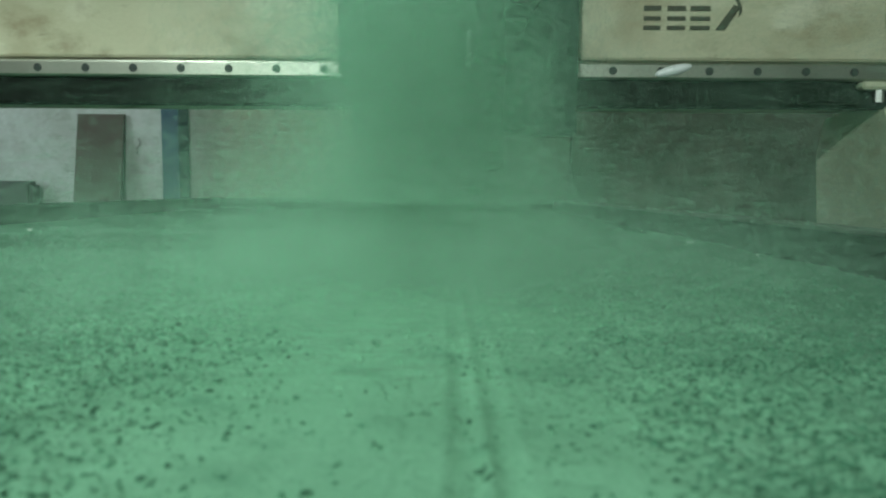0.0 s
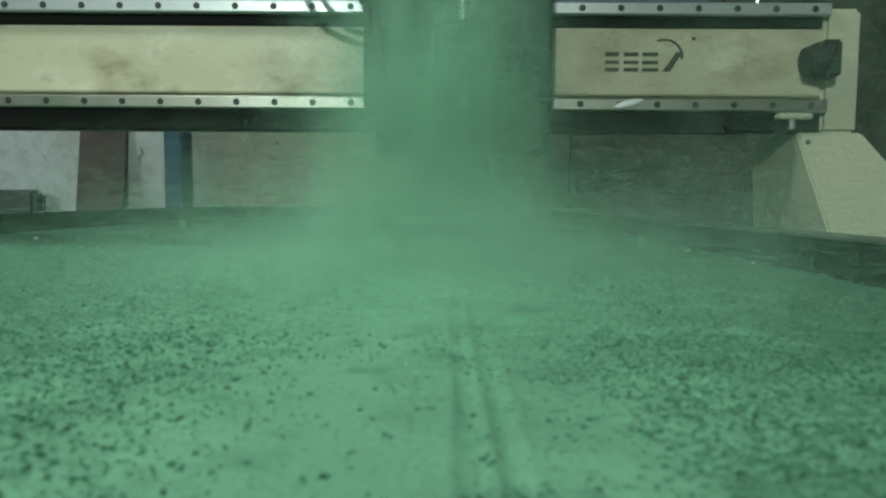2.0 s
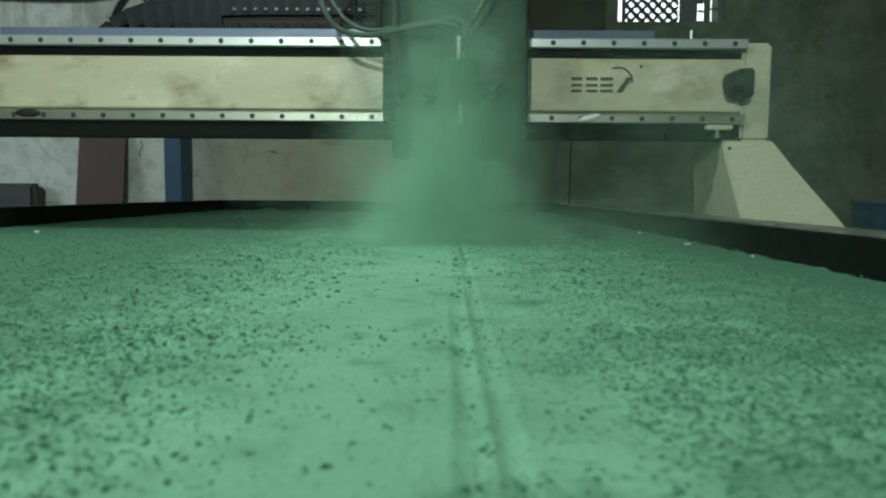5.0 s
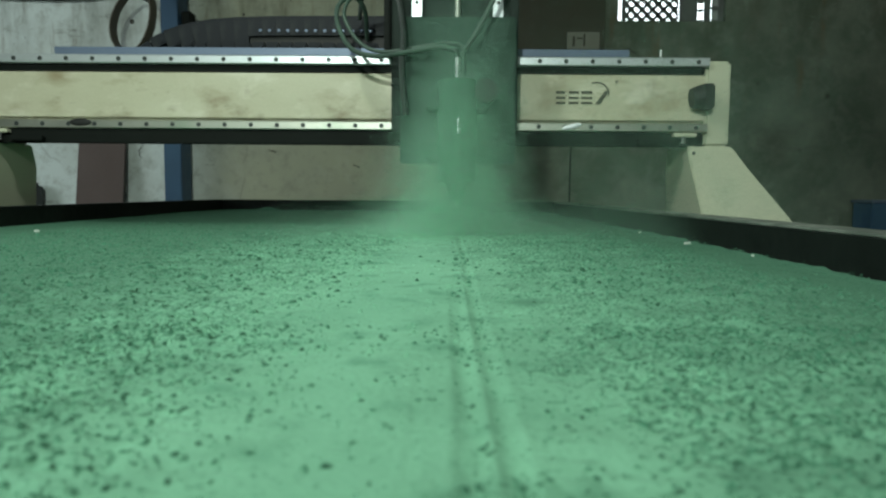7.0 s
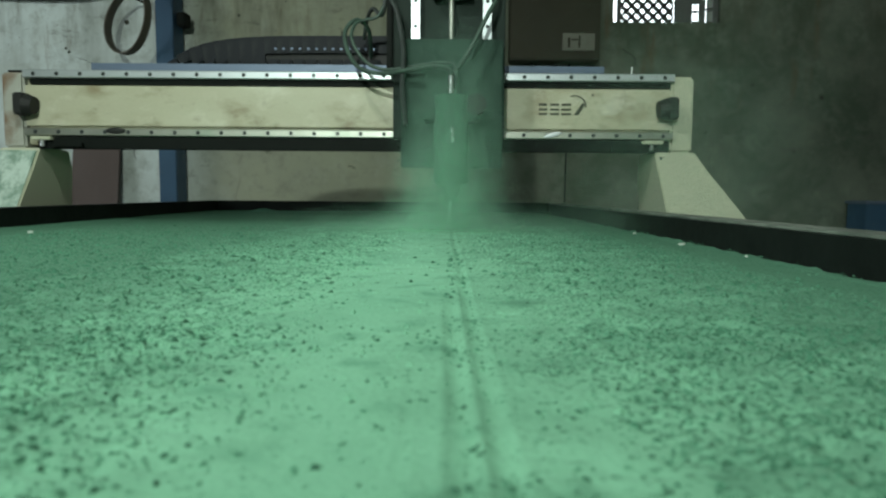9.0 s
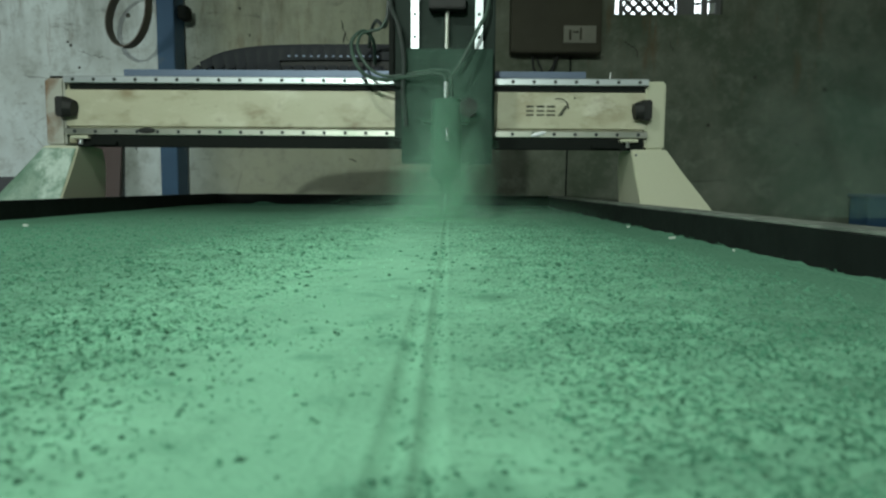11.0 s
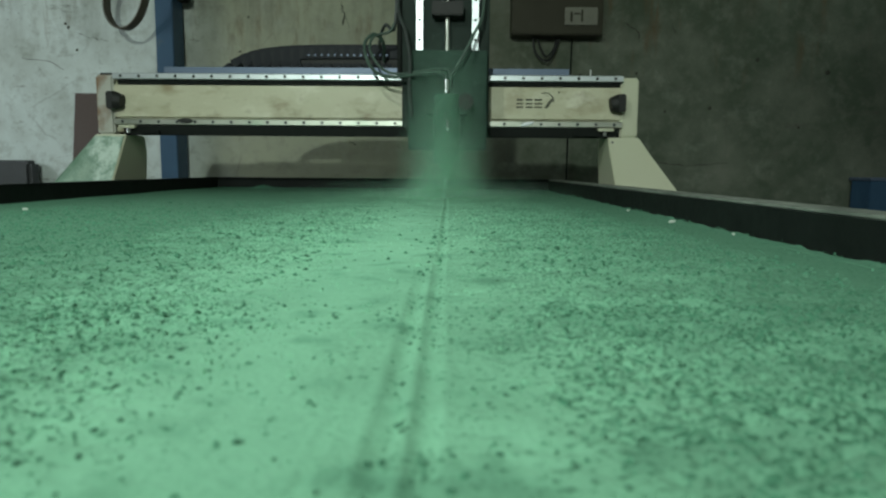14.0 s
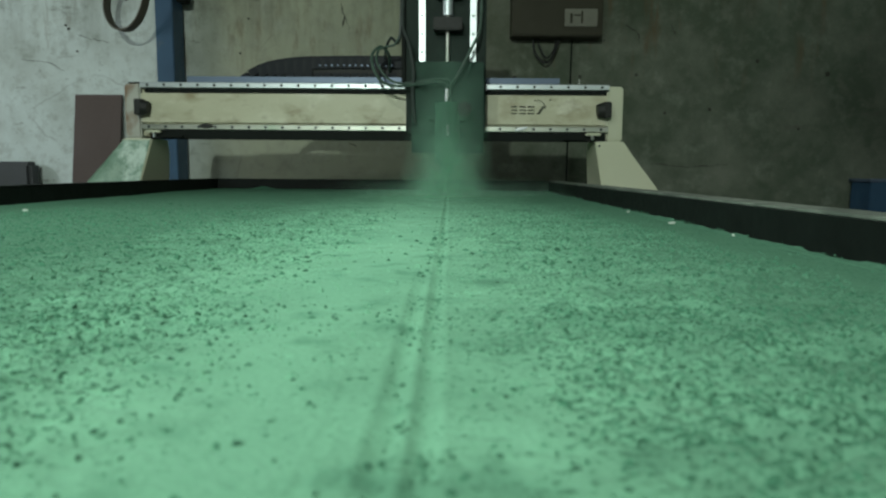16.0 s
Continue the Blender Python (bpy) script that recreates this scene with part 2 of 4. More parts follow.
def coarse_away_from_cut(m, middle, start, end, colour, chips):
    """Fine pale dust lies along the cut; past a ragged line on both sides it is coarser and darker."""
    n, link = m.node_tree.nodes, m.node_tree.links.new
    b = n["Principled BSDF"]
    old = b.inputs["Base Color"].links[0].from_socket
    co, sep, wob = n.new("ShaderNodeTexCoord"), n.new("ShaderNodeSeparateXYZ"), n.new("ShaderNodeTexNoise")
    wob.inputs["Scale"].default_value, wob.inputs["Detail"].default_value = 22, 8
    link(co.outputs["Object"], sep.inputs[0]), link(co.outputs["Object"], wob.inputs["Vector"])
    off, ab, add, rg, mix = n.new("ShaderNodeMath"), n.new("ShaderNodeMath"), n.new("ShaderNodeMath"), n.new("ShaderNodeMapRange"), n.new("ShaderNodeMix")
    off.operation, ab.operation, add.operation, mix.data_type = "SUBTRACT", "ABSOLUTE", "MULTIPLY_ADD", "RGBA"
    off.inputs[1].default_value = middle
    link(sep.outputs["X"], off.inputs[0]), link(off.outputs[0], ab.inputs[0])
    link(wob.outputs["Fac"], add.inputs[0])
    add.inputs[1].default_value = 0.35
    link(ab.outputs[0], add.inputs[2])
    rg.inputs["From Min"].default_value, rg.inputs["From Max"].default_value = start + 0.175, end + 0.175
    link(add.outputs[0], rg.inputs["Value"])
    link(rg.outputs[0], mix.inputs[0]), link(old, mix.inputs[6])
    mix.inputs[7].default_value = (*colour, 1)
    near, patch, spot, dots, both, mix2 = (n.new(k) for k in ("ShaderNodeMapRange", "ShaderNodeTexNoise", "ShaderNodeTexNoise", "ShaderNodeMath", "ShaderNodeMapRange", "ShaderNodeMix"))
    near.inputs["From Min"].default_value, near.inputs["From Max"].default_value = 0.015, 0.14
    near.inputs["To Min"].default_value, near.inputs["To Max"].default_value = -0.09, 0.02
    link(ab.outputs[0], near.inputs["Value"])
    spot.inputs["Scale"].default_value, spot.inputs["Detail"].default_value = 250, 2.5
    patch.inputs["Scale"].default_value = 30
    link(co.outputs["Object"], spot.inputs["Vector"]), link(co.outputs["Object"], patch.inputs["Vector"])
    dots.operation, mix2.data_type = "ADD", "RGBA"
    tilt = n.new("ShaderNodeMath")
    tilt.operation = "MULTIPLY_ADD"
    tilt.inputs[1].default_value = 0.30
    link(patch.outputs["Fac"], tilt.inputs[0]), link(near.outputs[0], tilt.inputs[2])
    link(spot.outputs["Fac"], dots.inputs[0]), link(tilt.outputs[0], dots.inputs[1])
    both.inputs["From Min"].default_value, both.inputs["From Max"].default_value = 0.69, 0.82
    both.inputs["To Max"].default_value = 0.8
    link(dots.outputs[0], both.inputs["Value"])
    link(both.outputs[0], mix2.inputs[0]), link(mix.outputs[2], mix2.inputs[6])
    mix2.inputs[7].default_value = (*chips, 1)
    link(mix2.outputs[2], b.inputs["Base Color"])


coarse_away_from_cut(DUST, -0.04, 0.02, 0.34, (0.090, 0.215, 0.140), (0.042, 0.145, 0.085))
CHIP = material("dark_green_chips", (0.092, 0.272, 0.168), 0.9, specular=0.1, per_piece=1.0)
MIST = bpy.data.materials.new("airborne_green_dust")
MIST.use_nodes = True
mist_nodes, mist_link = MIST.node_tree.nodes, MIST.node_tree.links.new
mist_both = mist_nodes.new("ShaderNodeMixShader")
for mist_slot, mist_kind in enumerate(("ShaderNodeBsdfDiffuse", "ShaderNodeBsdfTranslucent")):
    mist_bsdf = mist_nodes.new(mist_kind)
    mist_bsdf.inputs["Color"].default_value = (0.50, 0.86, 0.66, 1)
    mist_link(mist_bsdf.outputs[0], mist_both.inputs[1 + mist_slot])
mist_clear, mist_thin = mist_nodes.new("ShaderNodeBsdfTransparent"), mist_nodes.new("ShaderNodeMixShader")
mist_thin.inputs[0].default_value = 0.28
mist_link(mist_clear.outputs[0], mist_thin.inputs[1])
mist_link(mist_both.outputs[0], mist_thin.inputs[2])
mist_link(mist_thin.outputs[0], mist_nodes["Material Output"].inputs[0])
BROWN = material("brown_board", (0.100, 0.072, 0.062), 0.6, second=(0.078, 0.055, 0.048), scale=4, grain=0.15, stretch=(1, 1, 0.3))
PANEL = material("brown_panel_box", (0.034, 0.033, 0.016), 0.6, second=(0.024, 0.023, 0.011), scale=5, grain=0.15)
SWITCH = material("grey_switch_plate", (0.17, 0.175, 0.135), 0.5, scale=15, grain=0.15)
GREY_BOX = material("dark_grey_box", (0.07, 0.075, 0.078), 0.6, scale=8, grain=0.15)
BELT = material("brown_belt", (0.115, 0.105, 0.08), 0.7, scale=20, grain=0.2, bump=0.2)
LATTICE = material("concrete_lattice", (0.12, 0.125, 0.12), 0.85, scale=12, grain=0.2)
LOGO = material("dark_printed_mark", (0.07, 0.075, 0.05), 0.5)
NAILS = material("tie_hole_dark", (0.055, 0.058, 0.045), 0.9)


# ---- building helpers ----
def part(name, bm, mat, parent=None, label="", smooth=False):
    me = bpy.data.meshes.new(name)
    bm.normal_update()
    if smooth:
        for f in bm.faces:
            f.smooth = True
    bm.to_mesh(me)
    bm.free()
    me.materials.append(mat)
    ob = new(name, me)
    if parent:
        ob.parent = parent
    if label:
        ob["label"] = label
    return ob


def add_box(bm, x0, x1, y0, y1, z0, z1, bevel=0.0):
    r = bmesh.ops.create_cube(bm, size=1.0)
    vs = r["verts"]
    for v in vs:
        v.co = Vector((x0 + (v.co.x + 0.5) * (x1 - x0), y0 + (v.co.y + 0.5) * (y1 - y0), z0 + (v.co.z + 0.5) * (z1 - z0)))
    if bevel:
        es = list({e for v in vs for e in v.link_edges})
        bmesh.ops.bevel(bm, geom=es, offset=bevel, segments=2, affect="EDGES")


def box(x0, x1, y0, y1, z0, z1, bevel=0.0):
    bm = bmesh.new()
    add_box(bm, x0, x1, y0, y1, z0, z1, bevel)
    return bm


def add_cyl(bm, a, b, r, seg=20, r2=None):
    a, b = Vector(a), Vector(b)
    d = b - a
    m = Matrix.Translation((a + b) / 2) @ d.to_track_quat("Z", "Y").to_matrix().to_4x4()
    bmesh.ops.create_cone(bm, cap_ends=True, segments=seg, radius1=r, radius2=r if r2 is None else r2, depth=d.length, matrix=m)


def cyl(a, b, r, seg=20, r2=None):
    bm = bmesh.new()
    add_cyl(bm, a, b, r, seg, r2)
    return bm


def add_prism(bm, outline, axis, a, b):
    """An outline in the plane square to an axis, drawn out from a to b. Outline pairs follow the remaining axes in order."""
    def place(p, s):
        return Vector((s, *p)) if axis == 0 else Vector((p[0], s, p[1])) if axis == 1 else Vector((*p, s))
    lo, hi = [bm.verts.new(place(p, a)) for p in outline], [bm.verts.new(place(p, b)) for p in outline]
    bm.faces.new(lo), bm.faces.new(hi[::-1])
    for i in range(len(outline)):
        j = (i + 1) % len(outline)
        bm.faces.new((lo[j], lo[i], hi[i], hi[j]))
    bmesh.ops.recalc_face_normals(bm, faces=bm.faces[:])


def tube(points, r, seg=10, steps=8):
    """A round tube along a smooth line through the points."""
    pts = [Vector(p) for p in points]
    ext = [pts[0] * 2 - pts[1]] + pts + [pts[-1] * 2 - pts[-2]]
    line = []
    for i in range(1, len(ext) - 2):
        p0, p1, p2, p3 = ext[i - 1:i + 3]
        for k in range(steps):
            u = k / steps
            line.append(0.5 * ((2 * p1) + (p2 - p0) * u + (2 * p0 - 5 * p1 + 4 * p2 - p3) * u * u + (3 * p1 - p0 - 3 * p2 + p3) * u ** 3))
    line.append(pts[-1])
    bm = bmesh.new()
    rings, up = [], Vector((0.3, 1, 0.2)).normalized()
    for i, p in enumerate(line):
        d = (line[min(i + 1, len(line) - 1)] - line[max(i - 1, 0)]).normalized()
        s = d.cross(up).normalized()
        up = s.cross(d).normalized()
        rings.append([bm.verts.new(p + r * (math.cos(a) * s + math.sin(a) * up)) for a in (2 * math.pi * k / seg for k in range(seg))])
    for a, b in zip(rings, rings[1:]):
        for k in range(seg):
            bm.faces.new((a[k], a[(k + 1) % seg], b[(k + 1) % seg], b[k]))
    bm.faces.new(rings[0][::-1]), bm.faces.new(rings[-1])
    bmesh.ops.recalc_face_normals(bm, faces=bm.faces[:])
    return bm


# ---- the room ----
WEST, EAST, SOUTH, NORTH, TOP = -3.7, 2.9, -3.7, 3.73, 3.1


def structure(name, bm, mat, label):
    return tagged(part(name, bm, mat), label, name.split("_")[0], kind="structure")


def wall_with_hole(axis, inner, outer, a0, a1, h0, h1, hole):
    """A wall from a0 to a1 with one opening (b0, b1, z0, z1)."""
    bm = bmesh.new()
    b0, b1, z0, z1 = hole
    for u0, u1, w0, w1 in ((a0, b0, h0, h1), (b1, a1, h0, h1), (b0, b1, h0, z0), (b0, b1, z1, h1)):
        if axis == 1:
            add_box(bm, u0, u1, min(inner, outer), max(inner, outer), w0, w1)
        else:
            add_box(bm, min(inner, outer), max(inner, outer), u0, u1, w0, w1)
    return bm


structure("floor", box(WEST - 0.2, EAST + 0.2, SOUTH - 0.2, NORTH + 0.2, -0.15, 0.0), FLOOR, "grey bare concrete workshop floor")
structure("ceiling", box(WEST - 0.2, EAST + 0.2, SOUTH - 0.2, NORTH + 0.2, TOP, TOP + 0.15), CEIL, "plain grey plastered ceiling")
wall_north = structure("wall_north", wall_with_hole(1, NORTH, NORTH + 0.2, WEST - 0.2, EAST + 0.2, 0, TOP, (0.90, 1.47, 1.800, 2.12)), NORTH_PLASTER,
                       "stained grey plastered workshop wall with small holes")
structure("wall_south", wall_with_hole(1, SOUTH, SOUTH - 0.2, WEST - 0.2, EAST + 0.2, 0, TOP, (-0.45, 0.45, 2.12, 2.54)), CONCRETE, "grey plastered wall with a high window")
structure("wall_west", wall_with_hole(0, WEST, WEST - 0.2, SOUTH, NORTH, 0, TOP, (1.1, 2.1, 1.25, 2.25)), CONCRETE, "grey plastered wall with a window")
structure("wall_east", box(EAST, EAST + 0.2, SOUTH, NORTH, 0, TOP), CONCRETE, "grey plastered side wall")

# dark tie holes in the wall
for x, z, r in ((-2.03, 1.640, 0.012), (-2.015, 1.622, 0.014), (-1.975, 1.505, 0.011), (1.66, 1.475, 0.018), (2.035, 1.41, 0.022), (1.18, 1.20, 0.012),
                (-1.70, 1.78, 0.022), (-1.10, 1.82, 0.012), (-1.05, 1.68, 0.010), (-0.93, 1.18, 0.014), (-1.10, 1.50, 0.009), (0.37, 1.38, 0.02),
                (0.72, 1.39, 0.013), (1.02, 1.40, 0.012), (1.42, 1.22, 0.016), (1.9, 1.12, 0.012)):
    hole = part("tie_hole", cyl((x, NORTH + 0.002, z), (x, NORTH - 0.002, z), r * 0.75, 9, r * 0.5), NAILS, wall_north)



def ribbon(points, width, seed):
    """A thin ragged mark on the wall along a line of (x, z) points."""
    r = random.Random(seed)
    line = []
    for (x0, z0), (x1, z1) in zip(points, points[1:]):
        for k in range(5):
            u = k / 5
            line.append((x0 + (x1 - x0) * u + r.uniform(-0.006, 0.006), z0 + (z1 - z0) * u + r.uniform(-0.006, 0.006)))
    line.append(points[-1])
    bm, rows = bmesh.new(), []
    for k, (x, z) in enumerate(line):
        a, b = line[max(k - 1, 0)], line[min(k + 1, len(line) - 1)]
        d = Vector((b[0] - a[0], 0, b[1] - a[1])).normalized()
        w = width * r.uniform(0.25, 1.0) * (0.3 if k in (0, len(line) - 1) else 1.0)
        rows.append([bm.verts.new((x + s * d.z * w, NORTH - 0.0015, z - s * d.x * w)) for s in (-0.5, 0.5)] + [bm.verts.new((x, NORTH + 0.002, z))])
    for p, q in zip(rows, rows[1:]):
        for k in range(3):
            bm.faces.new((p[k], p[(k + 1) % 3], q[(k + 1) % 3], q[k]))
    bmesh.ops.recalc_face_normals(bm, faces=bm.faces[:])
    return bm


for k, (pts, w) in enumerate((([(-1.675, 1.15), (-1.66, 1.12), (-1.685, 1.09), (-1.675, 1.05)], 0.012), ([(-0.97, 1.10), (-0.93, 1.095)], 0.016), ([(-0.52, 1.03), (-0.48, 1.01)], 0.014),
                              ([(-0.555, 1.76), (-0.54, 1.70), (-0.548, 1.64)], 0.016), ([(-0.53, 1.69), (-0.515, 1.62)], 0.010), ([(1.11, 0.925), (1.30, 0.915), (1.53, 0.925)], 0.010),
                              ([(-2.28, 1.46), (-2.12, 1.44), (-2.05, 1.40)], 0.007), ([(-1.98, 1.60), (-1.90, 1.57), (-1.80, 1.55)], 0.006), ([(1.20, 1.66), (1.215, 1.60)], 0.010),
                              ([(0.95, 1.66), (1.02, 1.62), (1.03, 1.56)], 0.012), ([(-0.86, 1.93), (-0.845, 1.89)], 0.012))):
    part("scuff", ribbon(pts, w * 0.65, k), NAILS, wall_north)

# ventilation lattice in the north wall
window_1 = tagged(new("window_1"), "small concrete ventilation lattice with bright daylight behind", "window", kind="structure")
lat = bmesh.new()
for k in range(-6, 12):
    for s in (-1, 1):
        cx = 0.955 + k * 0.058
        m = Matrix.Translation((cx, NORTH + 0.06, 1.96)) @ Matrix.Rotation(s * radians(45), 4, "Y")
        add = bmesh.ops.create_cube(lat, size=1.0, matrix=m @ Matrix.Diagonal((0.017, 0.018, 0.62, 1)))
bmesh.ops.bisect_plane(lat, geom=lat.verts[:] + lat.edges[:] + lat.faces[:], plane_co=(0.945, 0, 0), plane_no=(-1, 0, 0), clear_outer=True)
bmesh.ops.bisect_plane(lat, geom=lat.verts[:] + lat.edges[:] + lat.faces[:], plane_co=(1.235, 0, 0), plane_no=(1, 0, 0), clear_outer=True)
part("lattice", lat, LATTICE, window_1)
part("mullion", box(0.926, 0.946, NORTH + 0.02, NORTH + 0.035, 1.80, 2.12), LATTICE, window_1)
for x0, x1, z0, z1 in ((1.234, 1.33, 1.80, 2.12), (1.365, 1.40, 1.80, 2.12), (1.44, 1.47, 1.80, 2.12), (1.33, 1.365, 1.80, 1.815), (1.33, 1.365, 1.855, 1.87),
                       (1.33, 1.365, 1.90, 2.12), (1.40, 1.44, 1.80, 1.812), (1.40, 1.44, 1.865, 1.885), (1.40, 1.44, 1.94, 2.12)):
    part("block", box(x0, x1, NORTH + 0.021, NORTH + 0.040, z0, z1, 0.006), LATTICE, window_1)


glow = bpy.data.materials.new("daylight_backdrop")
glow.use_nodes = True
glow.node_tree.nodes["Principled BSDF"].inputs["Emission Color"].default_value = (0.86, 0.96, 1.0, 1)
glow.node_tree.nodes["Principled BSDF"].inputs["Emission Strength"].default_value = 3.0
tagged(part("backdrop", box(-0.5, 3.0, 5.2, 5.25, 0.8, 3.8), glow), "plain bright daylight outside the lattice", "backdrop", kind="structure")

# ---- things at the north wall ----
def steel_post():
    post = tagged(new("steel_post"), "blue painted steel post standing against the stained wall", "post")
    part("web", box(-1.478, -1.388, 3.56, 3.70, 0, TOP, 0.004), BLUE, post)
    part("bracket", box(-1.378, -1.33, 3.58, 3.66, 1.73, 1.80, 0.006), DARK_STEEL, post)
    return post


def belt_loop():
    bm = bmesh.new()
    c, n = Vector((-1.592, 3.50, 1.725)), 56
    rings = []
    for k in range(n):
        a = 2 * math.pi * k / n
        ax = Vector((math.cos(a) * 0.122, math.cos(a) * -0.05, math.sin(a) * 0.155 + 0.008 * math.sin(2 * a)))
        ax.x += 0.16 * ax.z
        out = ax.normalized() * 0.004
        wide = Vector((0.012, 0.05, 0.0))
        rings.append([bm.verts.new(c + ax + out * s + wide * w) for s, w in ((1, -0.5), (1, 0.5), (-1, 0.5), (-1, -0.5))])
    for k in range(n):
        a, b = rings[k], rings[(k + 1) % n]
        for j in range(4):
            bm.faces.new((a[j], a[(j + 1) % 4], b[(j + 1) % 4], b[j]))
    bmesh.ops.recalc_face_normals(bm, faces=bm.faces[:])
    ob = tagged(part("belt_loop", bm, BELT, smooth=False), "worn brown flat belt loop hanging on the wall", "belt")
    hook = part("hook", tube([(-1.592, 3.73, 1.875), (-1.592, 3.56, 1.870), (-1.592, 3.45, 1.885)], 0.006), DARK_STEEL, ob)
    return ob


def leaning_board():
    bm = bmesh.new()
    add_prism(bm, [(3.50, 0.0), (3.52, 0.0), (3.725, 1.275), (3.705, 1.275)], 0, -1.985, -1.735)
    return tagged(part("leaning_board", bm, BROWN), "reddish brown board leaning against the wall", "board")


def wall_panel():
    p = tagged(new("switch_box"), "dark brown electrical box mounted on the wall", "electrical box")
    part("case", box(0.34, 0.805, 3.60, 3.73, 1.575, 2.25, 0.006), PANEL, p)
    part("switch_plate", box(0.608, 0.775, 3.588, 3.60, 1.620, 1.708, 0.003), SWITCH, p, "grey switch plate with faint dark marks")
    for i, (x, z, w, h) in enumerate(((0.635, 1.66, 0.012, 0.05), (0.655, 1.675, 0.03, 0.008), (0.69, 1.665, 0.01, 0.06))):
        part("mark", box(x, x + w, 3.585, 3.588, z - h / 2, z + h / 2), PANEL, p)
    part("conduit", tube([(0.668, 3.715, 1.575), (0.665, 3.715, 1.3), (0.660, 3.715, 1.0), (0.66, 3.722, 0.5)], 0.0045), DARK_STEEL, p)
    part("wire", tube([(0.46, 3.68, 1.58), (0.47, 3.67, 1.50), (0.52, 3.66, 1.45), (0.56, 3.67, 1.48), (0.60, 3.68, 1.58)], 0.006), BLACK, p)
    part("wire", tube([(0.48, 3.69, 1.58), (0.50, 3.68, 1.52), (0.53, 3.67, 1.475), (0.57, 3.68, 1.52), (0.58, 3.69, 1.58)], 0.005), BLACK, p)
    return p


def wall_cable():
    return tagged(part("wall_cable", tube([(-3.0, 3.71, 1.90), (-2.5, 3.70, 1.895), (-2.1, 3.69, 1.885), (-1.85, 3.69, 1.90), (-1.65, 3.70, 1.96)], 0.009), BLACK, None),
                  "black cable running along the plastered wall", "cable")


def grey_case():
    ob = tagged(part("grey_case", box(-2.75, -2.19, 3.60, 3.70, 0.0, 0.915, 0.02), GREY_BOX), "dark grey box with rounded corners on the floor", "box")
    return ob


def blue_cabinet():
    c = tagged(new("blue_cabinet"), "dark blue steel cabinet with a pale worn top edge", "cabinet")
    part("body", box(2.180, 2.80, 3.52, 3.69, 0.05, 0.842, 0.005), BLUE, c)
    part("top", box(2.170, 2.81, 3.51, 3.70, 0.842, 0.858, 0.004), TRAY, c)
    part("plinth", box(2.19, 2.79, 3.54, 3.68, 0.0, 0.05), DARK_STEEL, c)
    return c


def dark_column():
    return tagged(part("dark_column", box(2.365, 2.80, 3.40, 3.505, 0.0, TOP, 0.01), DARK_STEEL), "black steel column in the room corner", "column")


steel_post(), belt_loop(), leaning_board(), wall_panel(), wall_cable(), grey_case(), blue_cabinet(), dark_column()

# ---- the machine bed ----
BED_L, BED_R, BED_N, BED_F, BED_Z = -0.945, 0.442, -0.35, 2.86, 0.800


def machine_bed():
    bed = tagged(new("machine_bed"), "black steel router bed with a raised rim", "machine bed")
    part("table", box(BED_L - 0.05, BED_R + 0.05, BED_N - 0.05, BED_F + 0.05, 0.70, 0.775), DARK_STEEL, bed)
    part("rim", box(BED_R, BED_R + 0.006, BED_N, BED_F, 0.775, 0.8395), RIM, bed)
    part("rim", box(BED_L - 0.006, BED_L, BED_N, BED_F, 0.775, 0.8395), RIM, bed)
    part("rim", box(BED_L - 0.006, BED_R + 0.006, BED_F, BED_F + 0.006, 0.775, 0.8395), RIM, bed)
    part("rim", box(BED_L - 0.006, BED_R + 0.006, BED_N - 0.006, BED_N, 0.775, 0.8395), RIM, bed)
    part("rim_flange", box(BED_R + 0.0005, BED_R + 0.052, BED_N - 0.04, BED_F + 0.05, 0.8395, 0.8445, 0.0015), RIM_TOP, bed, "worn grey steel rim edge")
    part("rim_flange", box(BED_L - 0.046, BED_L - 0.0005, BED_N - 0.04, BED_F + 0.05, 0.8395, 0.8445, 0.0015), RIM, bed)
    part("rim_flange", box(BED_L - 0.0004, BED_R + 0.0004, BED_F + 0.0005, BED_F + 0.046, 0.8395, 0.8445, 0.0015), RIM, bed)
    part("rim_flange", box(BED_L - 0.0004, BED_R + 0.0004, BED_N - 0.046, BED_N - 0.0005, 0.8395, 0.8445, 0.0015), RIM, bed)
    for x in (BED_L + 0.03, BED_R - 0.03):
        part("side_beam", box(x - 0.05, x + 0.05, BED_N, BED_F, 0.50, 0.699, 0.006), DARK_STEEL, bed)
        for y in (BED_N + 0.1, 1.25, BED_F - 0.1):
            part("leg", box(x - 0.045, x + 0.045, y - 0.045, y + 0.045, 0.0, 0.499, 0.004), DARK_STEEL, bed)
    for s, x in ((1, BED_R + 0.02), (-1, BED_L - 0.02)):
        part("travel_rail", box(min(x, x + s * 0.03), max(x, x + s * 0.03), BED_N, BED_F, 0.60, 0.63, 0.003), STEEL, bed)
    return bed


machine_bed()
rng = np.random.default_rng(5)


def value_noise(x, y, cell, seed):
    r = np.random.default_rng(seed).random((512, 512))
    u, w = x / cell + 200.3, y / cell + 200.7
    i, j = np.floor(u).astype(int), np.floor(w).astype(int)
    fu, fw = u - i, w - j
    fu, fw = fu * fu * (3 - 2 * fu), fw * fw * (3 - 2 * fw)
    g = lambda a, b: r[a % 512, b % 512]
    return (g(i, j) * (1 - fu) + g(i + 1, j) * fu) * (1 - fw) + (g(i, j + 1) * (1 - fu) + g(i + 1, j + 1) * fu) * fw


def ease(v):
    v = np.clip(v, 0, 1)
    return v * v * (3 - 2 * v)


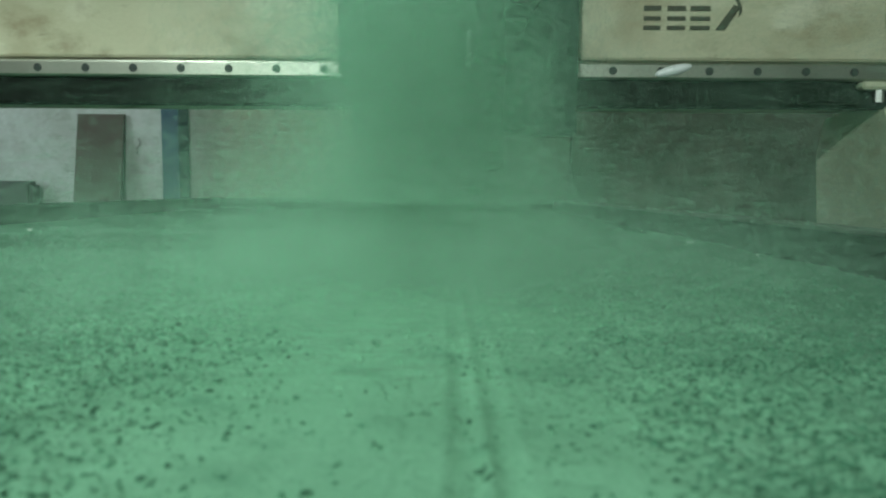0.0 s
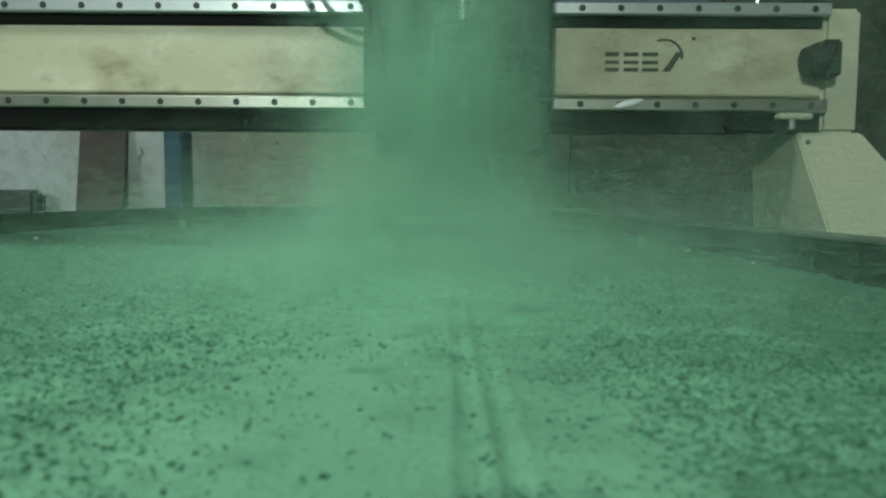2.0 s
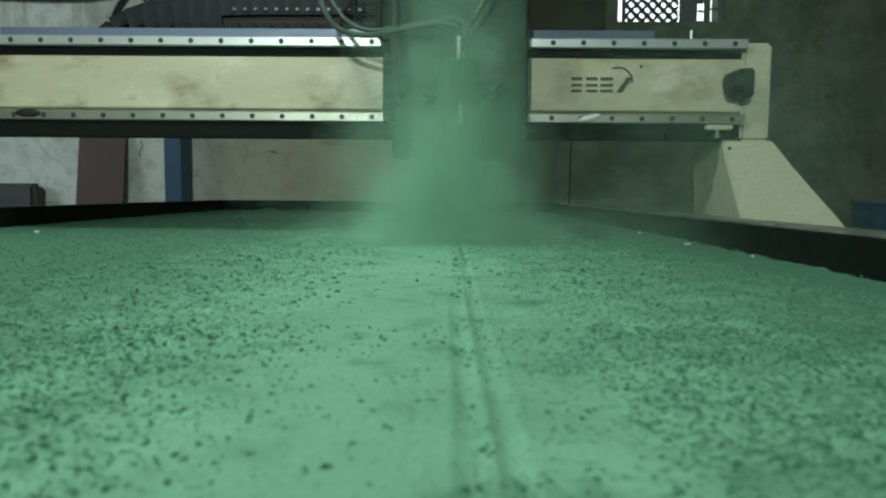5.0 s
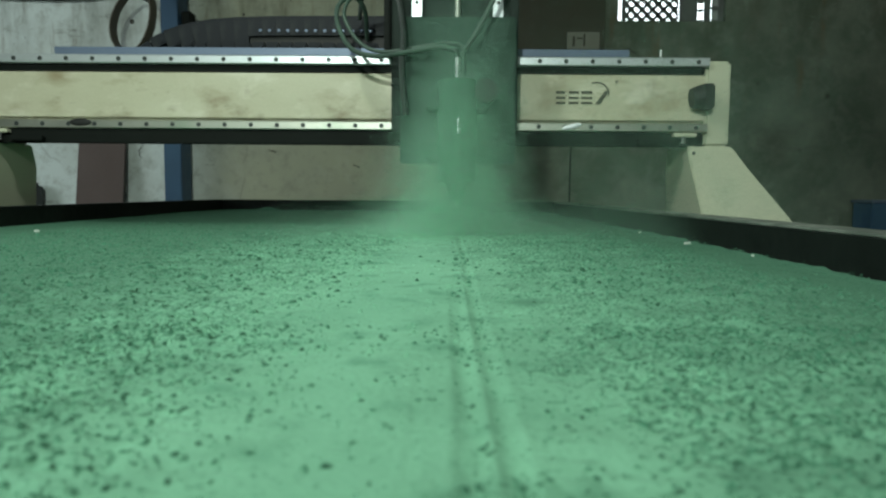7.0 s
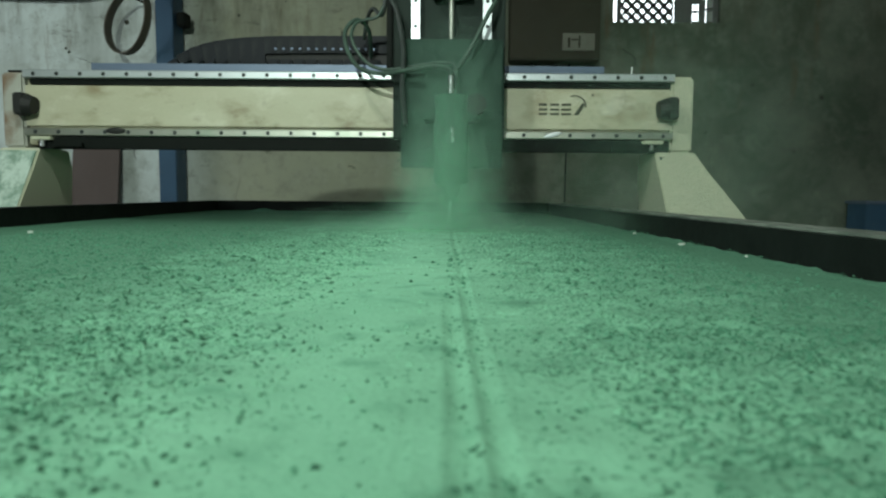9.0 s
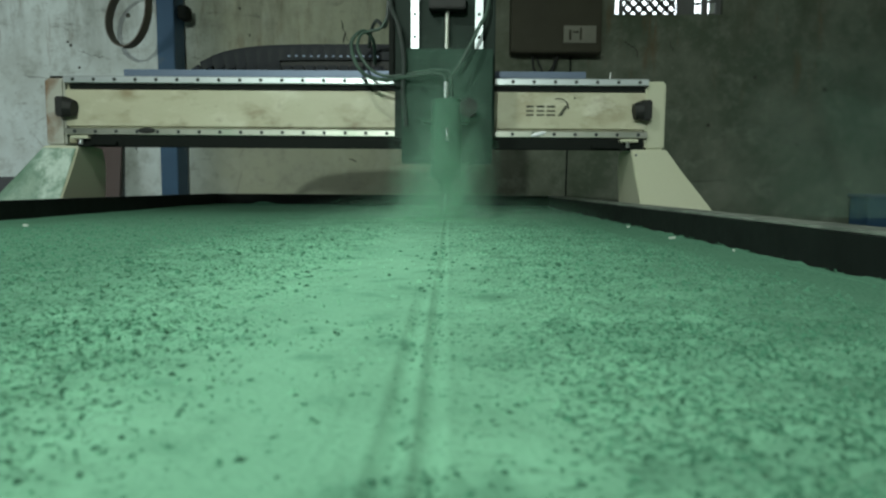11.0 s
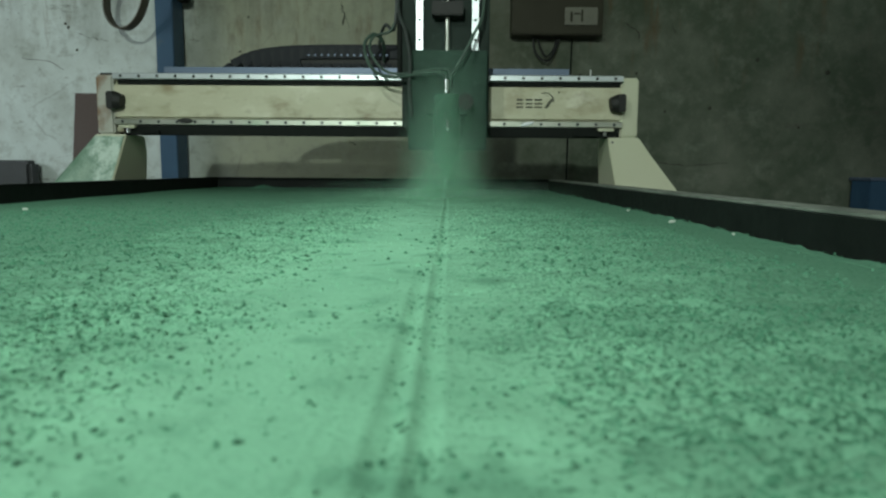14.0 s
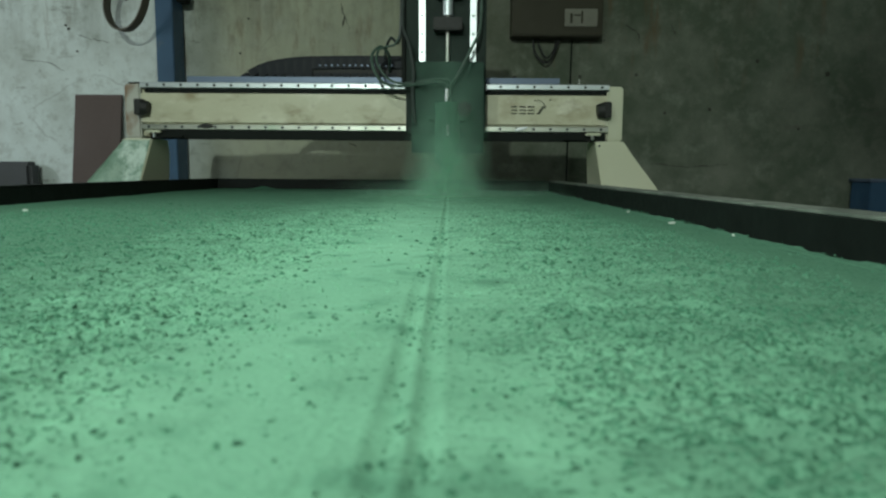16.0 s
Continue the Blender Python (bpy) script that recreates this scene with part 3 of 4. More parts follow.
def roughness_at(x, y):
    """How crumbly the dust lies: smooth along the cut, at the rims and on the far part of the bed."""
    side = ease((np.abs(x + 0.012) - 0.030) / 0.13)
    rim = ease((BED_R - 0.055 - 0.03 * value_noise(x, y, 0.12, 21) - x) / 0.07) * ease((x - BED_L - 0.05) / 0.10)
    return (0.05 + 0.95 * side) * rim * (1 - 0.92 * ease((y - 0.90) / 0.75))


def dust_height(x, y):
    h = 0.0024 * (value_noise(x, y, 0.17, 1) - 0.5) + 0.0008 * (value_noise(x, y, 0.05, 2) - 0.5)
    rough = roughness_at(x, y)
    n1 = value_noise(x * 0.9 + y * 0.35, y * 1.1 - x * 0.2, 0.014, 3)
    n2 = value_noise(x, y, 0.0065, 4)
    h = h + rough * (0.0016 * np.clip(n1 - 0.42, 0, 1) + 0.0026 * (n2 - 0.5)) - 0.0040 * rough * np.clip(value_noise(x, y, 0.0060, 6) - 0.58, 0, 1) / 0.42
    for gx, half, deep, length in ((0.0080, 0.0044, 0.0013, 0.60), (0.0210, 0.0042, 0.0012, 3.0), (-0.012, 0.0022, 0.0004, 0.42)):
        d = np.abs(x - gx - 0.0006 * np.sin(y * 9)) / half
        deep = deep * np.clip((length - y) / 0.25, 0, 1) * (0.55 + 0.9 * value_noise(x, y, 0.011, 9))
        h = h - deep * np.clip(1.25 - d, 0, 1) ** 0.8 + deep * 0.3 * np.exp(-((d - 1.7) / 0.5) ** 2)
    edge = np.minimum(x - BED_L, BED_F - y)
    right = BED_R - x
    # the dust sinks towards the east rim, cracks along it and clings to its foot
    h = h + 0.003 * np.exp(-np.clip(edge, 0, 1) / 0.025) - 0.0030 * np.exp(-np.clip(right, 0, 1) / 0.03)
    h = h + 0.0050 * np.exp(-np.clip(right, 0, 1) / 0.006) * value_noise(x, y, 0.022, 31) ** 2 - 0.0016 * np.exp(-((right - 0.020 - 0.003 * np.sin(y * 11)) / 0.0022) ** 2)
    return h + 0.013 * np.exp(-(((x + 0.75) / 0.04) ** 2 + ((y - 2.84) / 0.03) ** 2))


def dust_layer():
    xs = np.concatenate([np.arange(BED_L, -0.34, 0.0036), np.arange(-0.34, -0.03, 0.0028), np.arange(-0.03, 0.05, 0.0011), np.arange(0.05, 0.34, 0.0028),
                         np.arange(0.34, 0.41, 0.0036), np.arange(0.41, BED_R, 0.0016), [BED_R]])
    ys = np.concatenate([np.arange(BED_N, 0.12, 0.02), np.arange(0.12, 0.5, 0.0020), np.arange(0.5, 1.0, 0.0027), np.arange(1.0, 1.8, 0.0046), np.arange(1.8, BED_F, 0.008), [BED_F]])
    gx, gy = np.meshgrid(xs, ys)
    co = np.stack([gx, gy, BED_Z + dust_height(gx, gy)], -1).reshape(-1, 3)
    w, h = len(xs), len(ys)
    i = (np.arange(h - 1)[:, None] * w + np.arange(w - 1)[None, :]).reshape(-1)
    faces = np.stack([i, i + 1, i + 1 + w, i + w], -1)
    me = bpy.data.meshes.new("dust_layer")
    me.from_pydata(co, [], faces)
    me.materials.append(DUST)
    me.polygons.foreach_set("use_smooth", np.ones(len(faces), bool))
    return tagged(new("dust_layer", me), "pale green milling dust covering the machine bed with cut grooves", "dust", kind="stuff")


dust_layer()


def scatter(name, centres, sizes, flat, mat, label, category):
    """Small irregular lumps in one mesh."""
    n = len(centres)
    base = np.array([(1, 0, 0), (-1, 0, 0), (0, 1, 0), (0, -1, 0), (0, 0, 1), (0, 0, -1)], float)
    tri = np.array([(0, 2, 4), (2, 1, 4), (1, 3, 4), (3, 0, 4), (2, 0, 5), (1, 2, 5), (3, 1, 5), (0, 3, 5)])
    v = base[None] * (0.6 + 0.8 * rng.random((n, 6, 1))) * sizes[:, None, None] * np.stack([0.7 + 0.9 * rng.random(n), 0.6 + 0.6 * rng.random(n), flat * np.ones(n)], -1)[:, None, :]
    a = rng.random(n) * 6.283
    c, s = np.cos(a)[:, None], np.sin(a)[:, None]
    v = np.stack([v[..., 0] * c - v[..., 1] * s, v[..., 0] * s + v[..., 1] * c, v[..., 2]], -1) + centres[:, None, :]
    f = tri[None] + (np.arange(n) * 6)[:, None, None]
    me = bpy.data.meshes.new(name)
    me.from_pydata(v.reshape(-1, 3), [], f.reshape(-1, 3))
    me.materials.append(mat)
    return tagged(new(name, me), label, category, kind="stuff")


def on_bed(n, y0, y1, cell, seed):
    """Places for crumbs in loose drifts, where the dust lies rough."""
    x = -0.80 + (BED_R + 0.80) * rng.random(n)
    y = y0 + (y1 - y0) * rng.random(n)
    drifts = 0.40 + 0.60 * ease((value_noise(x, y, cell, seed) - 0.30) / 0.35)
    keep = (rng.random(n) < (0.03 + roughness_at(x, y) * (BED_R - 0.06 > x)) * drifts) & (np.abs(x) < 0.12 + 0.75 * y) & (x < BED_R - 0.03)
    return x[keep], y[keep]


def lay(name, x, y, size, flat, mat, label, category):
    return scatter(name, np.stack([x, y, BED_Z + dust_height(x, y) - size * 0.10], -1), size, flat, mat, label, category)


x, y = on_bed(19500, 0.12, 1.75, 0.030, 8)
xn, yn = on_bed(34000, 0.12, 0.42, 0.03, 14)
# some lie in the two cut grooves
yg = 0.16 + 0.9 * rng.random(130) ** 1.4
xg = np.where(rng.random(130) < 0.5, 0.0085, 0.0205) + 0.0025 * rng.normal(size=130)
x, y = np.concatenate([x, xn, xg]), np.concatenate([y, yn, yg])
lay("dust_lumps", x, y, (0.0009 + 0.0017 * rng.random(len(x)) ** 1.8) * (0.75 + 0.75 * ease((y - 0.3) / 0.4)), 0.75, CHIP, "small dark green crumbs lying in the dust", "crumbs")
x, y = on_bed(34000, 0.12, 1.45, 0.025, 16)
lay("wood_chips", x, y, 0.0004 + 0.0007 * rng.random(len(x)) ** 2, 0.5, CHIP, "fine dark green chips lying in the dust", "chips")
x, y = on_bed(60000, 0.25, 1.75, 0.04, 18)
lay("dust_crumbs", x, y, 0.0010 + 0.0018 * rng.random(len(x)) ** 2, 0.9, DUST, "pale green crumbs of milling dust", "dust")
# crumbs that cling to the foot of the east rim
y = 0.45 + 2.3 * rng.random(900)
y = y[value_noise(y, y * 0, 0.05, 41) > 0.5]
x = BED_R - 0.0005 - 0.004 * rng.random(len(y)) ** 2
size = 0.0006 + 0.0011 * rng.random(len(y)) ** 3
scatter("rim_crumbs", np.stack([x, y, BED_Z + dust_height(x, y) + 0.004 * rng.random(len(y)) ** 3], -1), size, 1.0, DUST, "green dust clinging to the foot of the rim", "dust")

# pale scraps along the foot of the rim
SCRAP = material("pale_scrap", (0.62, 0.70, 0.62), 0.6, scale=40)
for k, (x, y, w) in enumerate(((0.404, 1.148, 0.011), (0.408, 1.445, 0.008), (0.424, 0.946, 0.006), (-0.80, 1.32, 0.016))):
    bm = bmesh.new()
    w *= 0.6
    pts = [(w * (0.8 + 0.4 * rng.random()) * math.cos(a), w * 0.5 * (0.7 + 0.5 * rng.random()) * math.sin(a)) for a in (i * 1.2566 for i in range(5))]
    add_prism(bm, pts, 2, 0.0, 0.003)
    ob = tagged(part("scrap", bm, SCRAP), "small pale offcut lying in the green dust", "offcut", "offcuts on the bed")
    ob.matrix_basis = pose(x, y, BED_Z + float(dust_height(np.array([x]), np.array([y]))[0]) + 0.0005, 6, -5, 40 * k)

# ---- the moving gantry: local y = 0 is the front of its rails, z from the floor ----
Z = EYE
MID = -0.2485
gantry = tagged(new("gantry"), "cream steel router gantry with linear rails and dusty spindle head", "gantry")

# beam with recessed front, ends and rails
bm = bmesh.new()
add_box(bm, -1.085, 0.588, 0.024, 0.17, Z + 0.118, Z + 0.305, 0.003)
beam = part("beam", bm, CREAM, gantry, "cream painted beam with brown smears")
part("beam_face", box(-1.085, 0.588, 0.012, 0.024, Z + 0.166, Z + 0.270, 0.002), CREAM, gantry, "cream painted front plate")
part("rack", box(-1.07, 0.585, 0.010, 0.0238, Z + 0.2715, Z + 0.286, 0.001), DARK_STEEL, gantry)
part("lower_guard", box(-1.05, 0.585, 0.004, 0.0236, Z + 0.106, Z + 0.139, 0.002), DARK_STEEL, gantry)


def rail(z, mat, x0, x1):
    bm = bmesh.new()
    add_prism(bm, [(0.0, z - 0.010), (-0.0025, z - 0.0075), (-0.0025, z + 0.0075), (0.0, z + 0.010), (0.0235, z + 0.010), (0.0235, z - 0.010)], 0, x0, x1)
    r = part("rail", bm, mat, gantry, "steel linear rail with bolt holes")
    first = None
    for k in range(28):
        x = -1.0535 + 0.06 * k
        if first is None:
            first = part("bolt_hole", cyl((0, -0.0031, 0), (0, 0.002, 0), 0.0052, 12), HOLE, r)
            ob = first
        else:
            ob = new("bolt_hole", first.data)
            ob.parent = r
        ob.location = (x, 0, z)
    return r


rail(Z + 0.297, STEEL, -1.081, 0.592)
rail(Z + 0.1495, RAIL_LOWER, -1.083, 0.592)
part("pin", cyl((-1.13, 0.02, Z + 0.306), (-1.08, 0.02, Z + 0.306), 0.003, 8), DARK_STEEL, gantry)
part("pin", cyl((0.49, 0.03, Z + 0.305), (0.49, 0.03, Z + 0.33), 0.003, 8), CHROME, gantry)

for s in (-1, 1):
    ex = MID + s * 0.8365
    x0, x1 = sorted((ex, ex + s * 0.058))
    part("end_plate", box(x0, x1, 0.008, 0.19, Z + 0.108, Z + 0.302, 0.006), LEG_PAINT if s > 0 else WORN_END, gantry)
    # bumper: bracket plate and rubber body
    bx = MID + s * 0.832
    bm = bmesh.new()
    add_box(bm, bx - 0.014, bx + 0.014, -0.030, 0.0115, Z + 0.190, Z + 0.246, 0.004)
    add_cyl(bm, (bx - s * 0.012, -0.012, Z + 0.217), (bx - s * 0.034, -0.012, Z + 0.214), 0.028, 18, 0.022)
    part("bumper", bm, BLACK, gantry, "black rubber end stop")
    # leg: a hollow welded wedge, wider towards its foot
    def lx(u):
        return MID + s * (u - MID)
    bm = bmesh.new()
    rows = [(0.108, 0.548, 0.650, 0.000, 0.14), (0.055, 0.550, 0.679, -0.030, 0.16), (-0.05, 0.556, 0.744, -0.092, 0.16), (-0.20, 0.562, 0.825, -0.17, 0.16)]
    rings = []
    for z, xi, xo, yf, yb in rows:
        rings.append([bm.verts.new((lx(a), b, Z + z)) for a, b in ((xi, yf), (xo, yf), (xo, yb), (xi, yb))])
    for a, b in zip(rings, rings[1:]):
        for k in range(4):
            bm.faces.new((a[k], a[(k + 1) % 4], b[(k + 1) % 4], b[k]))
    bm.faces.new(rings[0]), bm.faces.new(rings[-1][::-1])
    bmesh.ops.recalc_face_normals(bm, faces=bm.faces[:])
    bmesh.ops.bevel(bm, geom=bm.edges[:], offset=0.003, segments=2, affect="EDGES")
    part("leg", bm, LEG_PAINT, gantry, "cream painted leg")
    if s < 0:
        bm = bmesh.new()
        lo = [bm.verts.new((lx(a), b - 0.0005, Z + z)) for a, b, z in ((0.553, -0.004, 0.100), (0.648, -0.004, 0.100), (0.739, -0.0885, -0.046), (0.818, -0.164, -0.19), (0.566, -0.164, -0.19))]
        hi = [bm.verts.new(v.co + Vector((0, -0.004, 0.0015))) for v in lo]
        bm.faces.new(lo), bm.faces.new(hi)
        for k in range(5):
            bm.faces.new((lo[k], lo[(k + 1) % 5], hi[(k + 1) % 5], hi[k]))
        bmesh.ops.recalc_face_normals(bm, faces=bm.faces[:])
        part("dust_cake", bm, LEG_DUSTY, gantry, "pale green dust caked on the leg")
    x0, x1 = sorted((lx(0.50), lx(0.82)))
    part("carriage", box(x0, x1, -0.17, 0.17, 0.632, Z - 0.2005, 0.004), DARK_STEEL, gantry)
    x0, x1 = sorted((lx(0.512), lx(0.565)))
    part("bracket", box(x0, x1, -0.014, 0.0035, Z + 0.128, Z + 0.137, 0.002), LEG_PAINT, gantry)
    part("bolt", cyl((lx(0.536), -0.006, Z + 0.112), (lx(0.536), -0.006, Z + 0.128), 0.006, 6), CHROME, gantry)
    x0, x1 = sorted((lx(0.433), lx(0.511)))
    part("clamp_block", box(x0, x1, -0.012, 0.0035, Z + 0.110, Z + 0.121, 0.002), DARK_STEEL, gantry)
    part("screw", cyl((lx(0.56), -0.012, Z + 0.092), (lx(0.56), 0.0, Z + 0.092), 0.004, 8), CHROME, gantry)

# worn spot on the lower rail; its near-white colour stands in for a lamp glint
bm = bmesh.new()
bmesh.ops.create_uvsphere(bm, u_segments=20, v_segments=10, radius=1.0, matrix=Matrix.Translation((0.282, -0.002, Z + 0.1505)) @ Matrix.Rotation(radians(-14), 4, "Y") @ Matrix.Diagonal((0.024, 0.006, 0.0065, 1)))
part("worn_glint", bm, material("painted_glint", (0.86, 0.90, 0.92), 0.5, 0.2, second=(0.80, 0.84, 0.88)), gantry, "worn spot on the rail with a white painted glint", smooth=True)

bm = bmesh.new()
bmesh.ops.create_uvsphere(bm, u_segments=16, v_segments=8, radius=1.0, matrix=Matrix.Translation((-0.845, -0.003, Z + 0.1530)) @ Matrix.Diagonal((0.026, 0.003, 0.0085, 1)))
part("grease_spot", bm, BLACK, gantry, "dark lump of grease on the rail", smooth=True)

# plain printed marks on the beam face
marks = ((0.2465, 0.268), (0.276, 0.299), (0.305, 0.330), (0.337, 0.371))
for i, (x0, x1) in enumerate(marks):
    bm = bmesh.new()
    if i == 3:
        add_prism(bm, [(x0, Z + 0.203), (x0 + 0.012, Z + 0.203), (x1 - 0.004, Z + 0.231), (x1 - 0.012, Z + 0.234)], 1, 0.0105, 0.0118)
    else:
        add_box(bm, x0, x1, 0.0105, 0.0118, Z + 0.2265, Z + 0.2325)
        add_box(bm, x0, x1, 0.0105, 0.0118, Z + 0.2145, Z + 0.2195)
        add_box(bm, x0, x1, 0.0105, 0.0118, Z + 0.2030, Z + 0.2080)
    part("mark", bm, LOGO, gantry)
bm = bmesh.new()
arc = [(0.340 + 0.030 * math.sin(a), Z + 0.224 + 0.030 * math.cos(a)) for a in (radians(d) for d in range(-30, 100, 13))]
arc += [(0.340 + 0.026 * math.sin(a), Z + 0.224 + 0.027 * math.cos(a)) for a in (radians(d) for d in range(99, -31, -13))]
add_prism(bm, arc, 1, 0.0105, 0.0118)
part("mark", bm, LOGO, gantry)
part("mark", cyl((0.385, 0.0105, Z + 0.254), (0.385, 0.0118, Z + 0.254), 0.003, 10), LOGO, gantry)

# cable tray and drag chain on the beam
bm = bmesh.new()
add_box(bm, -0.935, 0.425, 0.06, 0.066, Z + 0.305, Z + 0.336, 0.001)
add_box(bm, -0.935, 0.425, 0.066, 0.17, Z + 0.3055, Z + 0.310)
part("cable_tray", bm, TRAY, gantry, "grey blue sheet metal cable tray")
chain = part("drag_chain", box(-0.50, -0.13, 0.095, 0.15, Z + 0.333, Z + 0.385), BLACK, gantry, "black plastic cable drag chain")


def chain_path(u):
    """Height of the chain's top run along x."""
    return 0.337 + 0.080 * (1 - math.exp(-max(0.0, u + 0.765) / 0.085))


link_mesh = None
for k in range(19):
    u = -0.755 + 0.034 * k
    ztop = chain_path(u)
    a = math.atan2(chain_path(u + 0.03) - ztop, 0.03)
    bm = bmesh.new()
    hgt = max(0.020, ztop - 0.352 + 0.010) if k < 8 else 0.046
    add_box(bm, -0.0178, 0.0178, 0.0, 0.07, -hgt, 0.0, 0.001)
    add_cyl(bm, (0.008, -0.002, -hgt + 0.009), (0.008, 0.0, -hgt + 0.009), 0.005, 8)
    ob = part("chain_link", bm, CHAIN, chain)
    ob.matrix_basis = pose(u + 0.017, 0.085, Z + ztop, 0, -math.degrees(a), 0)
for k in range(12):
    bm = box(-0.016, 0.016, 0.0, 0.07, 0.0, 0.022, 0.003)
    add_cyl(bm, (0.008, -0.002, 0.012), (0.008, 0.0, 0.012), 0.004, 8)
    ob = part("chain_link", bm, CHAIN, chain)
    ob.matrix_basis = pose(-0.56 + 0.034 * k, 0.083, Z + 0.3325, 0, 0, 0)
for k in range(13):
    x = -0.455 + 0.022 * k
    part("link_pin", box(x, x + 0.007, 0.081, 0.0856, Z + 0.378, Z + 0.384, 0.001), TRAY, chain, "worn steel chain link pin")

# z axis: back plate, two rails, screw, motor, and the sliding plate with the spindle
part("saddle", box(-0.115, 0.145, -0.060, -0.004, Z + 0.112, Z + 0.372, 0.003), DARK_STEEL, gantry)
part("axis_plate", box(-0.125, 0.150, -0.075, -0.0605, Z + 0.13, Z + 0.72, 0.003), material("axis_plate_paint", (0.022, 0.034, 0.028), 0.65, scale=10, grain=0.1, specular=0.12), gantry)
for x in (-0.069, 0.104):
    r = part("axis_rail", box(x - 0.0105, x + 0.0105, -0.097, -0.0755, Z + 0.15, Z + 0.70, 0.002), STEEL, gantry, "bright vertical linear rail")
    for k in range(8):
        part("bolt_hole", cyl((x, -0.0975, Z + 0.22 + 0.06 * k), (x, -0.09, Z + 0.22 + 0.06 * k), 0.0045, 10), HOLE, r)
part("lead_screw", cyl((0.018, -0.095, Z + 0.2), (0.018, -0.095, Z + 0.52), 0.0065, 14), RAIL_LOWER, gantry)
part("coupling", cyl((0.018, -0.095, Z + 0.52), (0.018, -0.095, Z + 0.575), 0.017, 20), STEEL, gantry)
part("bearing_block", box(-0.03, 0.066, -0.13, -0.076, Z + 0.468, Z + 0.510, 0.003), BLACK, gantry)
part("motor", box(-0.025, 0.061, -0.14, -0.0758, Z + 0.58, Z + 0.70, 0.004), BLACK, gantry)
part("side_cover", box(-0.140, -0.1265, -0.09, 0.01, Z + 0.30, Z + 0.72, 0.003), DARK_STEEL, gantry)
part("sliding_plate", box(-0.103, 0.142, -0.118, -0.098, Z + 0.060, Z + 0.366, 0.003), GREEN_PLATE, gantry, "sliding plate covered with green dust")
bm = bmesh.new()
add_cyl(bm, (0.018, -0.175, Z + 0.02), (0.018, -0.175, Z + 0.225), 0.040, 32)
bmesh.ops.bevel(bm, geom=[e for e in bm.edges if len(e.link_faces) == 2 and e.calc_face_angle() > 1], offset=0.004, segments=2, affect="EDGES")
part("spindle", bm, SPINDLE, gantry, "round spindle motor covered with green dust", smooth=False)
for z in (0.060, 0.165):
    part("spindle_clamp", box(-0.045, 0.081, -0.190, -0.1185, Z + z, Z + z + 0.035, 0.004), GREEN_PLATE, gantry)
part("knob", cyl((0.074, -0.195, Z + 0.203), (0.074, -0.150, Z + 0.203), 0.024, 20), BLACK, gantry)
part("nose", cyl((0.018, -0.175, Z + 0.02), (0.018, -0.175, Z - 0.02), 0.024, 24, 0.014), SPINDLE, gantry)
part("milling_bit", cyl((0.018, -0.175, Z - 0.02), (0.010, -0.175, Z - 0.088), 0.004, 12), STEEL, gantry)
part("hose_fitting", cyl((0.018, -0.185, Z + 0.225), (0.018, -0.185, Z + 0.268), 0.0065, 14), CHROME, gantry, "bright hose fitting")
part("hose_fitting", cyl((0.021, -0.217, Z + 0.115), (0.021, -0.217, Z + 0.148), 0.0035, 12), CHROME, gantry)
part("hose", tube([(0.018, -0.185, Z + 0.262), (0.012, -0.185, Z + 0.282), (-0.02, -0.17, Z + 0.292), (-0.08, -0.15, Z + 0.287), (-0.15, -0.12, Z + 0.283), (-0.205, -0.10, Z + 0.300),
                   (-0.235, -0.09, Z + 0.345), (-0.242, -0.07, Z + 0.395), (-0.215, -0.05, Z + 0.425), (-0.190, -0.02, Z + 0.405), (-0.195, 0.08, Z + 0.36)], 0.0052), HOSE, gantry)
part("hose", tube([(0.030, -0.165, Z + 0.225), (0.028, -0.165, Z + 0.290), (0.0, -0.15, Z + 0.304), (-0.05, -0.13, Z + 0.302), (-0.14, -0.11, Z + 0.294), (-0.19, -0.10, Z + 0.315),
                   (-0.225, -0.08, Z + 0.37), (-0.22, -0.06, Z + 0.412), (-0.195, -0.05, Z + 0.425), (-0.16, -0.05, Z + 0.44), (-0.138, -0.04, Z + 0.52), (-0.135, -0.03, Z + 0.70)], 0.0042), HOSE, gantry)
part("hose", tube([(-0.09, -0.13, Z + 0.16), (-0.098, -0.135, Z + 0.25), (-0.095, -0.14, Z + 0.33), (-0.11, -0.13, Z + 0.42), (-0.135, -0.10, Z + 0.50), (-0.13, -0.08, Z + 0.70)], 0.006), HOSE_DARK, gantry)
part("hose", tube([(0.02, -0.16, Z + 0.27), (0.06, -0.17, Z + 0.33), (0.10, -0.16, Z + 0.41), (0.125, -0.14, Z + 0.47), (0.13, -0.11, Z + 0.60), (0.12, -0.09, Z + 0.71)], 0.005), HOSE, gantry)
part("cable", tube([(-0.21, 0.05, Z + 0.40), (-0.20, 0.02, Z + 0.44), (-0.18, -0.02, Z + 0.46), (-0.155, -0.04, Z + 0.44), (-0.145, -0.05, Z + 0.50), (-0.14, -0.04, Z + 0.70)], 0.005), HOSE_DARK, gantry)

# ---- airborne dust round the bit: fine flakes that travel with the head ----
dust_cloud = tagged(new("dust_cloud"), "drifting cloud of fine green milling dust round the spindle", "dust", kind="stuff")


